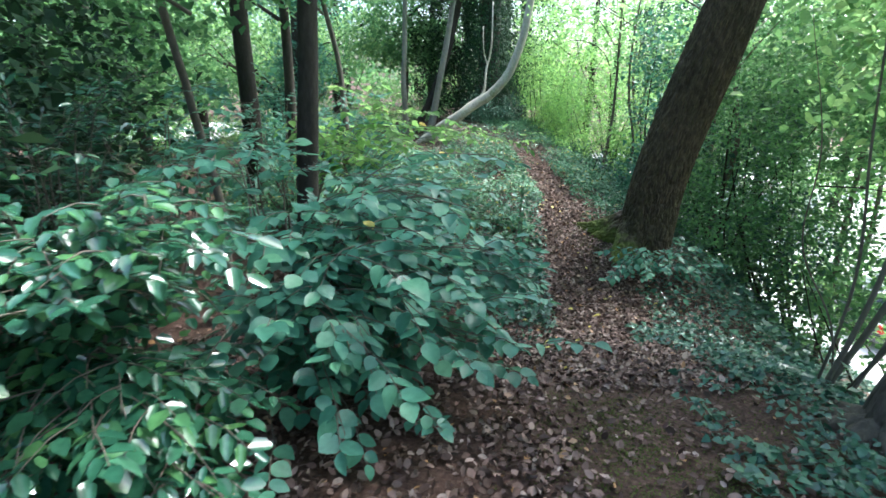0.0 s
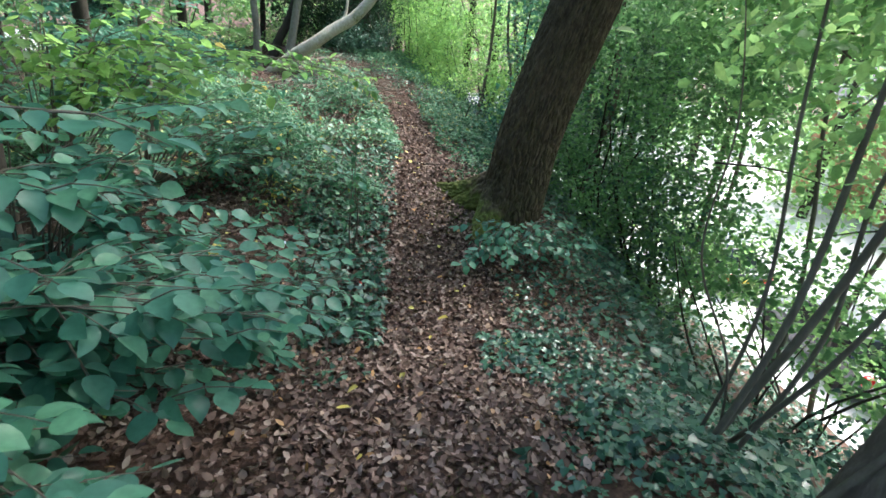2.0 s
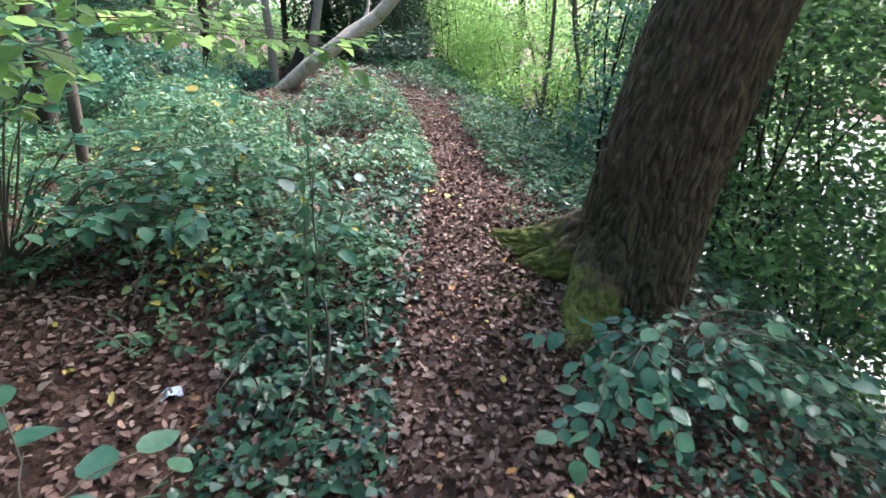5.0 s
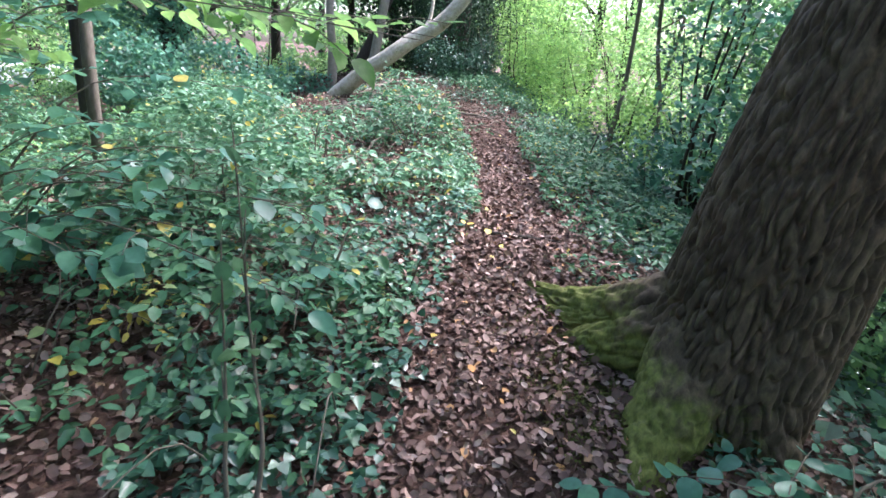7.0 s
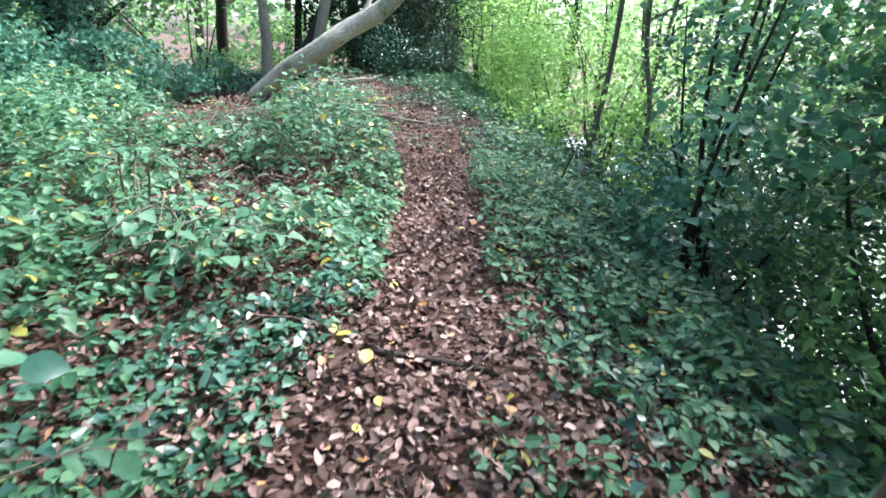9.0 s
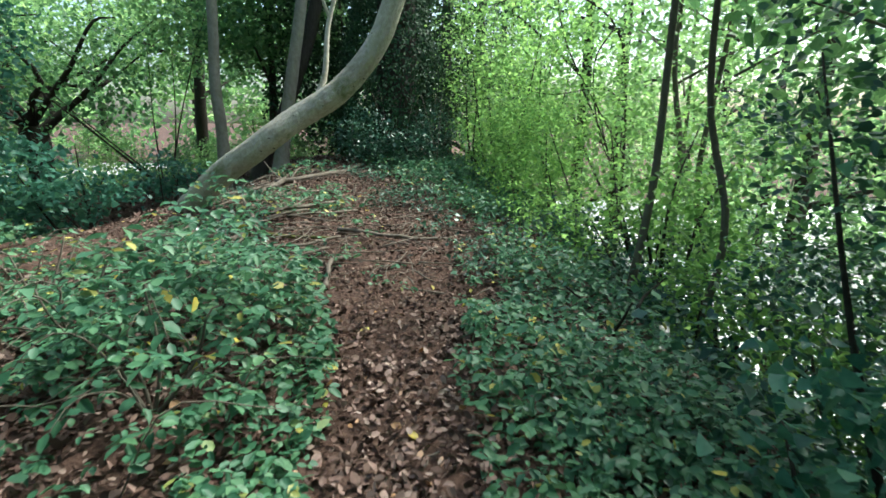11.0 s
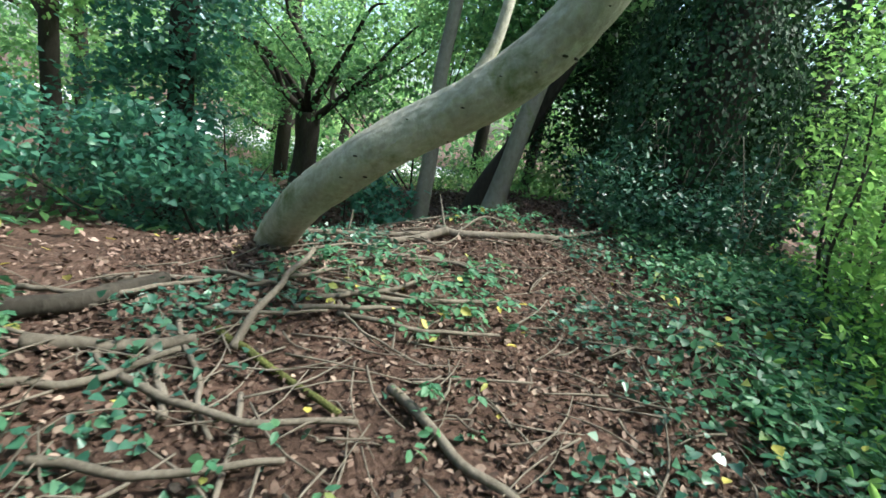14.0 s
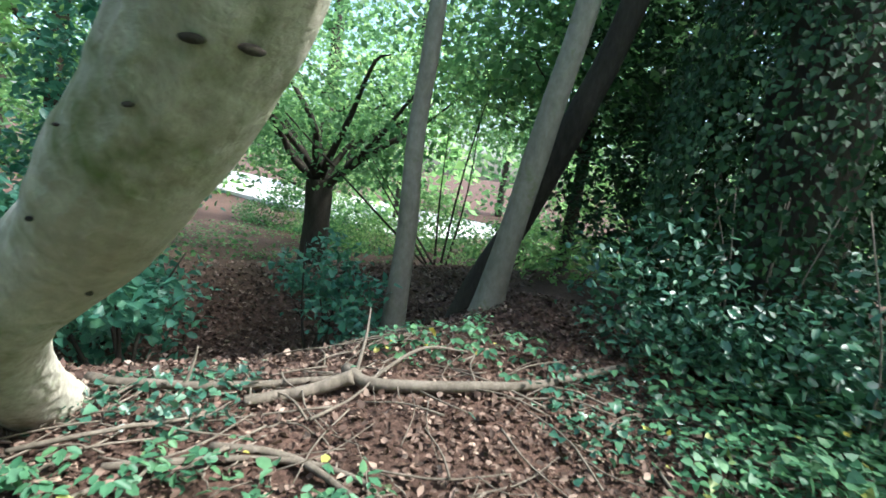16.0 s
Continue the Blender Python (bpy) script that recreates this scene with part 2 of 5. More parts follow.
def mesh_of(name, verts, faces, material, smooth=True):
    me = bpy.data.meshes.new(name)
    v = np.asarray(verts, dtype=np.float32)
    f = np.asarray(faces, dtype=np.int32)
    n, k = f.shape
    me.vertices.add(len(v))
    me.vertices.foreach_set("co", v.ravel())
    me.loops.add(n * k)
    me.loops.foreach_set("vertex_index", f.ravel())
    me.polygons.add(n)
    me.polygons.foreach_set("loop_start", np.arange(0, n * k, k, dtype=np.int32))
    me.polygons.foreach_set("use_smooth", np.full(n, smooth))
    me.update(calc_edges=True)
    me.materials.append(material)
    return me


def part(name, me, parent, label=""):
    ob = new(name, me)
    ob.parent = parent
    if label:
        tagged(ob, label)
    return ob


def empty(name, at, label, category, group="", kind=""):
    ob = new(name)
    ob.location = at
    return tagged(ob, label, category, group, kind)


def spine(pts, n, power=1.0):
    """n points on a smooth line through pts, closer together at its start for a power over 1."""
    p = np.asarray(pts, float)
    t = np.linspace(0, 1, n) ** power * (len(p) - 1)
    q = np.vstack([2 * p[0] - p[1], p, 2 * p[-1] - p[-2]])
    i = np.clip(t.astype(int), 0, len(p) - 2)
    u = (t - i)[:, None]
    a, b, c, d = q[i], q[i + 1], q[i + 2], q[i + 3]
    return 0.5 * ((2 * b) + (c - a) * u + (2 * a - 5 * b + 4 * c - d) * u**2 + (3 * b - a - 3 * c + d) * u**3)


def tube_data(pts, radii, sides=10, rings=14, rough=0.05, freq=4.0, seed=0.0):
    """A tapered limb along pts; radii at the same points; closed ends."""
    c = spine(pts, rings)
    r = np.interp(np.linspace(0, 1, rings), np.linspace(0, 1, len(radii)), radii)
    tan = np.gradient(c, axis=0)
    tan /= np.linalg.norm(tan, axis=1)[:, None] + 1e-9
    up = np.array([1.0, 0, 0]) if abs(tan[0][0]) < 0.8 else np.array([0, 1.0, 0])
    verts = []
    for k in range(rings):
        s = np.cross(tan[k], up)
        s /= np.linalg.norm(s)
        up2 = np.cross(s, tan[k])
        up = up2
        for j in range(sides):
            a = 2 * math.pi * j / sides
            rr = r[k] * (1 + rough * (noise.noise((c[k] * freq * 0.5 + np.array([3 * math.cos(a), 3 * math.sin(a), seed])).tolist())) * 2)
            verts.append(c[k] + rr * (math.cos(a) * s + math.sin(a) * up2))
    faces = []
    for k in range(rings - 1):
        for j in range(sides):
            j2 = (j + 1) % sides
            faces.append((k * sides + j, k * sides + j2, (k + 1) * sides + j2, (k + 1) * sides + j))
    verts += [c[0], c[-1]]
    a0, a1 = len(verts) - 2, len(verts) - 1
    for j in range(sides):
        j2 = (j + 1) % sides
        faces.append((a0, j2, j, j))
        faces.append((a1, (rings - 1) * sides + j, (rings - 1) * sides + j2, (rings - 1) * sides + j2))
    return np.array(verts), faces


def tubes(name, specs, material):
    """Several limbs as one mesh: (pts, radii, sides, rings)."""
    vs, fs, o = [], [], 0
    for k, (pts, radii, sides, rings) in enumerate(specs):
        v, f = tube_data(pts, radii, sides, rings, seed=k * 1.7)
        vs.append(v)
        fs += [[i + o for i in q] for q in f]
        o += len(v)
    tri = [q[:3] if q[2] == q[3] else q for q in fs]
    me = bpy.data.meshes.new(name)
    me.from_pydata(np.vstack(vs).tolist(), [], tri)
    me.polygons.foreach_set("use_smooth", [True] * len(me.polygons))
    me.materials.append(material)
    return me


OVAL = (np.array([(0, 0, 0), (-0.31, 0.32, 0.05), (-0.25, 0.74, 0.04), (0, 1.0, -0.05), (0.25, 0.74, 0.04), (0.31, 0.32, 0.05)]), np.array([(0, 3, 2, 1), (0, 5, 4, 3)]))
SLIM = (OVAL[0] * np.array([0.72, 1, 1]), OVAL[1])
LOBED = (np.array([(0, 0, 0), (-0.47, 0.1, 0.04), (-0.32, 0.55, 0.03), (0, 1.0, -0.07), (0.32, 0.55, 0.03), (0.47, 0.1, 0.04)]), np.array([(0, 3, 2, 1), (0, 5, 4, 3)]))
DIAMOND = (np.array([(0, 0, 0), (-0.34, 0.45, 0.06), (0, 1, -0.05), (0.34, 0.45, 0.06)]), np.array([(0, 3, 2, 1)]))
CURL = (np.array([(0, 0, 0.1), (-0.3, 0.33, 0.22), (-0.24, 0.74, 0.2), (0, 1.0, 0.12), (0.26, 0.7, 0.1), (0.31, 0.3, 0.16)]), np.array([(0, 3, 2, 1), (0, 5, 4, 3)]))


def norm(a):
    return a / (np.linalg.norm(a, axis=1)[:, None] + 1e-9)


def leaf_mesh(name, centres, tips, normals, sizes, material, shape=OVAL):
    """One mesh of many leaves: base at each centre, pointing along tips, facing normals."""
    v, f = shape
    y = norm(tips)
    x = norm(np.cross(y, normals))
    z = np.cross(x, y)
    s = sizes[:, None, None]
    wide = (0.68 + 0.5 * rng.random(len(centres)))[:, None, None]
    curl = (0.3 + 2.2 * rng.random(len(centres)))[:, None, None]
    bend = (0.22 * rng.normal(size=len(centres)))[:, None, None]
    out = centres[:, None, :] + s * (wide * v[None, :, :1] * x[:, None] + (v[None, :, 1:2] + 0 * wide) * y[:, None] + (curl * v[None, :, 2:] + bend * v[None, :, 1:2] ** 2) * z[:, None] + 0.5 * bend * v[None, :, 1:2] ** 2 * x[:, None])
    n, k = len(centres), len(v)
    faces = (f[None] + (np.arange(n) * k)[:, None, None]).reshape(-1, f.shape[1])
    return mesh_of(name, out.reshape(-1, 3), faces, material)


def rand_dirs(n, up=0.0):
    d = rng.normal(size=(n, 3))
    d[:, 2] += up
    return norm(d)


def cloud(blobs, clumps, leaves, spread, size, shape_up=0.8, hollow=0.55, flat=1.0):
    """Leaves in clumps scattered through ellipsoids (centre, radii). Returns centres, tips, normals, sizes."""
    vol = np.array([b[1][0] * b[1][1] * b[1][2] for b in blobs]) ** 0.67
    pick = rng.choice(len(blobs), clumps, p=vol / vol.sum())
    c0 = np.array([b[0] for b in blobs], float)[pick]
    r0 = np.array([b[1] for b in blobs], float)[pick]
    d = rand_dirs(clumps) * (hollow + (1 - hollow) * rng.random((clumps, 1)) ** 0.5) * (0.75 + 0.4 * rng.random((clumps, 1)))
    cc = c0 + d * r0
    c = np.repeat(cc, leaves, 0) + rng.normal(size=(clumps * leaves, 3)) * spread * np.array([1, 1, flat])
    n = len(c)
    tips = rand_dirs(n, -0.4) * np.array([1, 1, 0.6])
    nor = rand_dirs(n, shape_up * 2.0)
    return c, tips, nor, size * (0.6 + 0.7 * rng.random(n))


# ---- ground ----
YS = np.array([-40, -2, 0, 1.5, 3.1, 4.9, 6.4, 8.0, 9.0, 10.3, 12.0, 13.3, 14.4, 15.6, 16.8, 18, 20, 40])
XC = np.array([-0.6, -0.3, 0.3, 0.8, 1.15, 1.5, 1.7, 1.95, 2.05, 2.12, 2.2, 2.2, 2.1, 2.0, 1.9, 1.8, 1.8, 1.8])
ZC = np.array([0.05, 0.05, 0.0, -0.06, -0.42, -0.92, -0.76, -0.6, -0.6, -0.56, -0.5, -0.42, -0.3, -0.18, -0.02, 0.08, 0.0, -1.0])
DL = np.array([-60, -16, -11, -7, -4.5, -3, -2, -1, -0.4, 0.4, 1.0, 1.5, 2.3, 3.6, 4.6, 9.5, 13, 60])
HL = np.array([-2.2, -1.9, -1.4, -0.8, -0.3, 0.0, 0.1, 0.06, 0.0, 0.0, -0.04, -0.16, -0.65, -2.0, -3.0, -6.6, -6.8, -6.8])


def smooth_interp(v, xs, hs):
    return (np.interp(v - 0.22, xs, hs) + 2 * np.interp(v, xs, hs) + np.interp(v + 0.22, xs, hs)) / 4


def ground_z(x, y):
    """Height of the bank: a ridge path, a steep fall to the street on one side, a hollow on the other."""
    x, y = np.asarray(x, float), np.asarray(y, float)
    d = x - smooth_interp(y, YS, XC)
    z = smooth_interp(y, YS, ZC) * np.clip(1.5 - np.abs(d) / 6, 0, 1) + smooth_interp(d, DL, HL)
    pit = np.exp(-(((x + 2.8) / 2.1) ** 2 + ((y - 17.4) / 1.9) ** 2) ** 1.5)
    z = z - 1.1 * pit
    near = np.clip(2 - np.abs(d) / 5, 0, 1)
    return z + near * (0.03 * np.sin(3.1 * x + 1.3 * y) * np.sin(2.3 * y - x) + 0.012 * np.sin(9 * x + 2) * np.sin(8 * y))


gx = np.concatenate([-np.geomspace(900, 6.2, 40), np.arange(-6, 6, 0.075), np.geomspace(6.1, 900, 60)])
gy = np.concatenate([-np.geomspace(900, 3.2, 30), np.arange(-3, 19, 0.08), np.geomspace(19.1, 900, 50)])
GX, GY = np.meshgrid(gx, gy)
GZ = ground_z(GX, GY) + rng.normal(size=GX.shape) * 0.007 * (np.abs(GX) < 7)
nx, ny = len(gx), len(gy)
idx = np.arange(nx * ny).reshape(ny, nx)
gf = np.stack([idx[:-1, :-1], idx[:-1, 1:], idx[1:, 1:], idx[1:, :-1]], -1).reshape(-1, 4)
ground = new("ground", mesh_of("ground", np.stack([GX, GY, GZ], -1).reshape(-1, 3), gf, SOIL))
tagged(ground, "brown woodland soil with a trodden path along a bank", "ground", kind="structure")


def slab(name, label, x0, y0, x1, y1, z, material):
    bm = bmesh.new()
    bmesh.ops.create_cube(bm, size=1.0, matrix=Matrix.LocRotScale(((x0 + x1) / 2, (y0 + y1) / 2, z - 0.1), None, (x1 - x0, y1 - y0, 0.2)))
    me = bpy.data.meshes.new(name)
    bm.to_mesh(me)
    bm.free()
    me.materials.append(material)
    return tagged(new(name, me), label, "road", kind="structure")


slab("road", "pale sunlit street at the foot of the bank", 11.0, -30, 48, 60, -6.55, PAVING)
slab("road", "pale open street beyond the trees", -60, 30, -4, 42, -1.75, PAVING)


def at_ground(x, y, dz=0.0):
    return np.array([x, y, float(ground_z(x, y)) + dz])


def dist(x, y):
    return x - np.interp(y, YS, XC)


def wob(x, y, s, k=0.0):
    """A cheap smooth patchiness between 0 and 1."""
    return 0.5 + 0.25 * (np.sin(s * (x + 0.4 * y) + k) + np.sin(s * (1.3 * y - 0.6 * x) + 2 * k) * np.sin(s * 0.7 * x - 1.1 * k)) + 0.12 * np.sin(2.7 * s * x + k) * np.sin(2.9 * s * y)


# ---- trees ----
def part_leaves(name, parent, base, data, material, shape, label=""):
    c, tp, nm, sz = data
    return part(name, leaf_mesh(name, c - base, tp, nm, sz, material, shape), parent, label)


def bark_trunk(pts, radii, rows, cols, depth, flare=0.0, furrow=9.0, lobes=(), power=1.0, ref=(0.0, 1.0, 0.0)):
    """A trunk with real ridges: long furrows that wander and break. lobes: buttresses (dx, dy, reach, height, width)."""
    c = spine(pts, rows, power)
    r = np.interp(np.linspace(0, 1, rows) ** power, np.linspace(0, 1, len(radii)), radii)
    tan = norm(np.gradient(c, axis=0))
    s = norm(np.cross(tan, np.array(ref)))
    u = np.cross(s, tan)
    ang = np.linspace(0, 2 * math.pi, cols, endpoint=False)
    length = np.concatenate([[0], np.cumsum(np.linalg.norm(np.diff(c, axis=0), axis=1))])
    butt = np.zeros((rows, cols))
    for dx, dy, reach, height, width in lobes:
        da = (ang - math.atan2(dy, -dx) + math.pi) % (2 * math.pi) - math.pi
        butt += reach * np.exp(-(length / height) ** 1.4)[:, None] * np.exp(-(da / width) ** 2)[None]
    out = np.zeros((rows, cols, 3))
    for i in range(rows):
        for j in range(cols):
            a = ang[j]
            q = (math.cos(a) * furrow * 0.5, math.sin(a) * furrow * 0.5, length[i] * 3.2)
            w = noise.noise((q[0], q[1], q[2]))
            ridge = abs(noise.noise((q[0] * 2.6 + 0.45 * w, q[1] * 2.6 - 0.45 * w, q[2] * 2.7)))
            lump = noise.noise((math.cos(a) * 1.3, math.sin(a) * 1.3, length[i] * 0.8 + 5))
            fl = flare * math.exp(-length[i] / 0.28) * (0.55 + 0.45 * math.cos(a * 5 + 0.6))
            rr = r[i] * (1 + 0.05 * lump + fl) + butt[i, j] - depth * (1 - min(1, ridge * 3.2))
            out[i, j] = c[i] + rr * (math.cos(a) * s[i] + math.sin(a) * u[i])
    k = np.arange(rows * cols).reshape(rows, cols)
    k2 = np.roll(k, -1, axis=1)
    f = np.stack([k[:-1], k2[:-1], k2[1:], k[1:]], -1).reshape(-1, 4)
    return out.reshape(-1, 3), f


def limb_set(t, base, material, specs):
    for pts, rr in specs:
        part("limb", tubes("limb", [([np.array(p, float) - base for p in pts], rr, 8, 14)], material), t)


def tree(name, label, trunk_pts, radii, bark, limbs=(), crown=(), group="", sides=14, rings=24):
    base = np.array(trunk_pts[0], float)
    t = empty(name, base, label, "tree", group)
    rel = [np.array(p, float) - base for p in trunk_pts]
    rel[0] = rel[0] - np.array([0, 0, 0.2])
    part("trunk", tubes("trunk", [(rel, radii, sides, rings)], bark), t)
    limb_set(t, base, bark, limbs)
    for blobs, clumps, leaves, spread, size, material, shape in crown:
        part_leaves("crown", t, base, cloud(blobs, clumps, leaves, spread, size, flat=0.45), material, shape)
    return t


# the big furrowed tree beside the path
b0 = np.array([2.45, 6.94, -0.9])
oak = empty("oak_tree", b0, "large leaning tree with dark furrowed bark and mossy roots", "tree")
ov, of = bark_trunk([[0.3, 0, -0.2], [0.34, -0.05, 0.55], [0.48, -0.1, 1.5], [1.15, -0.2, 3.9], [1.9, -0.2, 7.0]], [0.35, 0.35, 0.345, 0.32, 0.26], 400, 420, 0.03, 0.0, 9.5,
                    [(-0.55, 0.8, 0.34, 0.62, 0.34), (-0.6, -0.5, 0.26, 0.55, 0.3), (-0.9, 0.25, 0.2, 0.5, 0.28), (0.2, -0.9, 0.1, 0.4, 0.35)], 1.7)
part("trunk", mesh_of("trunk", ov, of, OAK_BARK), oak)
for pts, rr in [([[0.25, 0.12, 0.5], [0.03, 0.3, 0.38], [-0.14, 0.48, 0.3], [-0.3, 0.68, 0.25], [-0.44, 0.88, 0.22], [-0.6, 1.0, 0.15]], [0.24, 0.2, 0.14, 0.1, 0.065, 0.02]),
                ([[0.2, -0.02, 0.5], [0.04, -0.2, 0.3], [-0.1, -0.36, 0.14], [-0.22, -0.54, 0.07], [-0.36, -0.72, 0.0]], [0.22, 0.19, 0.15, 0.1, 0.03]),
                ([[0.15, 0.05, 0.45], [-0.03, 0.13, 0.32], [-0.19, 0.26, 0.22], [-0.34, 0.32, 0.16], [-0.54, 0.44, 0.1]], [0.2, 0.16, 0.12, 0.08, 0.02]),
                ([[0.0, 0.28, 0.36], [-0.18, 0.38, 0.27], [-0.34, 0.56, 0.22], [-0.5, 0.6, 0.18], [-0.66, 0.72, 0.12]], [0.13, 0.1, 0.07, 0.05, 0.02]),
                ([[0.36, -0.2, 0.25], [0.4, -0.4, 0.08], [0.42, -0.56, -0.03], [0.46, -0.75, -0.12]], [0.14, 0.1, 0.06, 0.02])]:
    rv, rf = bark_trunk(pts, rr, 100, 72, 0.03, 0, 4.0, ref=(0.0, 0.0, 1.0))
    part("root", mesh_of("root", rv, rf, OAK_BARK), oak, "mossy green root flare")
limb_set(oak, b0, OAK_BARK, [([b0 + [1.6, -0.2, 5.6], b0 + [0.6, 0.4, 7.2], b0 + [-0.8, 1.0, 8.2]], [0.13, 0.09, 0.04]), ([b0 + [1.7, -0.2, 6.0], b0 + [2.6, -0.8, 7.4], b0 + [3.6, -1.2, 8.3]], [0.13, 0.09, 0.04])])
part_leaves("crown", oak, b0, cloud([(b0 + [0.6, 0.5, 7.6], (3.6, 4.2, 1.3)), (b0 + [2.6, -0.5, 7.6], (3.5, 4.0, 1.5))], 650, 22, 0.3, 0.14, flat=0.4), G_CANOPY, DIAMOND)

# trunk at the brow, roped with ivy stems
b1 = at_ground(2.36, 2.36)
AX = [[0, 0, -0.15], [0.03, 0.0, 0.25], [0.12, 0.0, 0.6], [0.32, 0.02, 1.1], [0.7, 0.1, 2.0], [1.1, 0.3, 3.4]]
t1 = empty("brow_tree", b1, "leaning trunk roped with ivy stems at the bank edge", "tree")
bv, bf = bark_trunk(AX, [0.135, 0.112, 0.105, 0.1, 0.09, 0.08], 130, 90, 0.012, 0.0, 6.0, [(-0.9, 0.3, 0.06, 0.22, 0.5), (-0.3, -0.9, 0.05, 0.2, 0.5)])
part("trunk", mesh_of("trunk", bv, bf, OLD_BARK), t1)
core = spine(AX, 40)
for k in range(4):
    pts = [core[q] + np.array([math.cos(0.1 * q + 1.6 * k) * 0.9, math.sin(0.1 * q + 1.6 * k), -0.3 * math.cos(0.1 * q + 1.6 * k)]) * np.interp(q, [0, 10, 40], [0.145, 0.107, 0.083]) for q in range(1, 38, 4)]
    part("ivy_stem", tubes("ivy_stem", [(pts, list(np.linspace(0.018, 0.01, len(pts))), 6, 40)], THIN_BARK), t1, "pale ropy ivy stem")
for k, (ex, ey) in enumerate([(-0.42, 0.25), (-0.22, -0.4), (-0.5, -0.05), (0.1, 0.5), (-0.3, 0.45)]):
    part("root", tubes("root", [([[0, 0, 0.14], [ex * 0.5, ey * 0.5, 0.04], [ex, ey, -0.05]], [0.09, 0.05, 0.02], 8, 10)], OLD_BARK), t1)
# limbs and crown mostly above the view, added to shade the soil below
limb_set(t1, b1, OLD_BARK, [([b1 + [0.95, 0.2, 2.8], b1 + [0.4, -0.3, 3.6], b1 + [-0.5, -0.8, 4.1]], [0.06, 0.04, 0.015]), ([b1 + [1.1, 0.3, 3.3], b1 + [1.8, 0.6, 3.9], b1 + [2.6, 1.0, 4.3]], [0.07, 0.05, 0.02])])
part_leaves("crown", t1, b1, cloud([(b1 + [0.6, -0.3, 3.8], (1.2, 1.3, 0.5)), (b1 + [2.1, 0.4, 4.1], (1.6, 1.7, 0.6)), (b1 + [1.3, 1.4, 4.4], (1.3, 1.2, 0.5))], 260, 18, 0.22, 0.1, flat=0.4), G_CANOPY, OVAL)

# the bowed smooth tree at the end of the path
b2 = np.array([-0.8, 15.13, -0.35])
SP = [[-0.82, 15.15, -0.5], [-0.62, 15.0, -0.25], [-0.33, 14.83, 0.0], [0.0, 14.7, 0.26], [0.33, 14.62, 0.47], [0.57, 14.6, 0.64], [0.77, 14.65, 0.79], [0.97, 14.67, 0.91], [1.18, 14.65, 1.03], [1.34, 14.66, 1.16], [1.49, 14.66, 1.31], [1.66, 14.62, 1.52], [1.82, 14.57, 1.82], [2.1, 14.5, 2.7], [2.3, 14.5, 4.2], [2.4, 14.6, 6.0]]
bow = empty("bowed_tree", b2, "bowed smooth grey trunk arching towards the path", "tree")
bv, bf = bark_trunk([np.array(p) - b2 for p in SP], [0.18, 0.15, 0.142, 0.138, 0.136, 0.134, 0.132, 0.13, 0.128, 0.125, 0.122, 0.117, 0.112, 0.1, 0.08, 0.06], 320, 72, 0.006, 0.1, 3.0)
part("trunk", mesh_of("trunk", bv, bf, SMOOTH_BARK), bow)
part("stem", tubes("stem", [([np.array(p) - b2 for p in ([1.05, 14.7, 1.05], [1.12, 14.75, 1.3], [1.16, 14.8, 1.75], [1.28, 14.85, 2.3], [1.3, 14.9, 3.4])], [0.045, 0.03, 0.026, 0.022, 0.014], 9, 24),
                                   ([np.array(p) - b2 for p in ([1.18, 14.8, 1.85], [1.08, 14.8, 2.2], [1.05, 14.85, 2.8])], [0.018, 0.015, 0.01], 7, 10)], SMOOTH_BARK), bow, "thin pale forked side stem")
sp = spine(SP, 240)
for k in range(14):
    i = int(60 + 9.5 * k + 5 * rng.normal())
    tangent = sp[i + 1] - sp[i - 1]
    tangent /= np.linalg.norm(tangent)
    d = np.array([2.2, 13.6, 1.1]) - sp[i] + rng.normal(size=3) * 1.1
    d -= tangent * d.dot(tangent)
    d /= np.linalg.norm(d)
    w = 0.005 + 0.008 * rng.random()
    rr = float(np.interp(i, [50, 110, 150, 190], [0.139, 0.131, 0.126, 0.114]))
    m = Matrix.Translation(Vector(sp[i] + d * rr - b2)) @ Vector(d).to_track_quat("Z", "Y").to_matrix().to_4x4()
    bm = bmesh.new()
    bmesh.ops.create_uvsphere(bm, u_segments=12, v_segments=6, radius=1.0, matrix=m @ Matrix.Diagonal((w * 1.4, w * 0.55, 0.006, 1)))
    me = bpy.data.meshes.new("knot")
    bm.to_mesh(me)
    bm.free()
    me.materials.append(DARK_BARK)
    part("knot", me, bow, "dark branch scar")

b3 = at_ground(-1.28, 17.85)
tree("slender_tree", "slender upright pale grey trunk on the bank", [b3, [-1.24, 17.85, 0.5], [-1.28, 17.85, 1.4], [-1.22, 17.85, 2.6], [-1.1, 17.8, 6]], [0.13, 0.095, 0.085, 0.08, 0.06], GREY_BARK, crown=[([((-1.2, 18, 5.0), (2.2, 2.0, 1.2))], 160, 22, 0.3, 0.13, G_CANOPY, DIAMOND)])
b4 = at_ground(-0.38, 18.1)
tree("slender_tree", "slender leaning pale grey trunk with a swept base", [b4, [-0.36, 18.1, 0.12], [-0.27, 18.1, 0.6], [-0.05, 18.1, 1.75], [0.12, 18.1, 2.6], [0.6, 18.1, 5.5]], [0.2, 0.13, 0.11, 0.1, 0.095, 0.07], GREY_BARK, crown=[([((0.6, 18.5, 5.2), (2.0, 2.0, 1.2))], 160, 22, 0.3, 0.13, G_CANOPY, DIAMOND)])
b4 = at_ground(-0.95, 18.5)
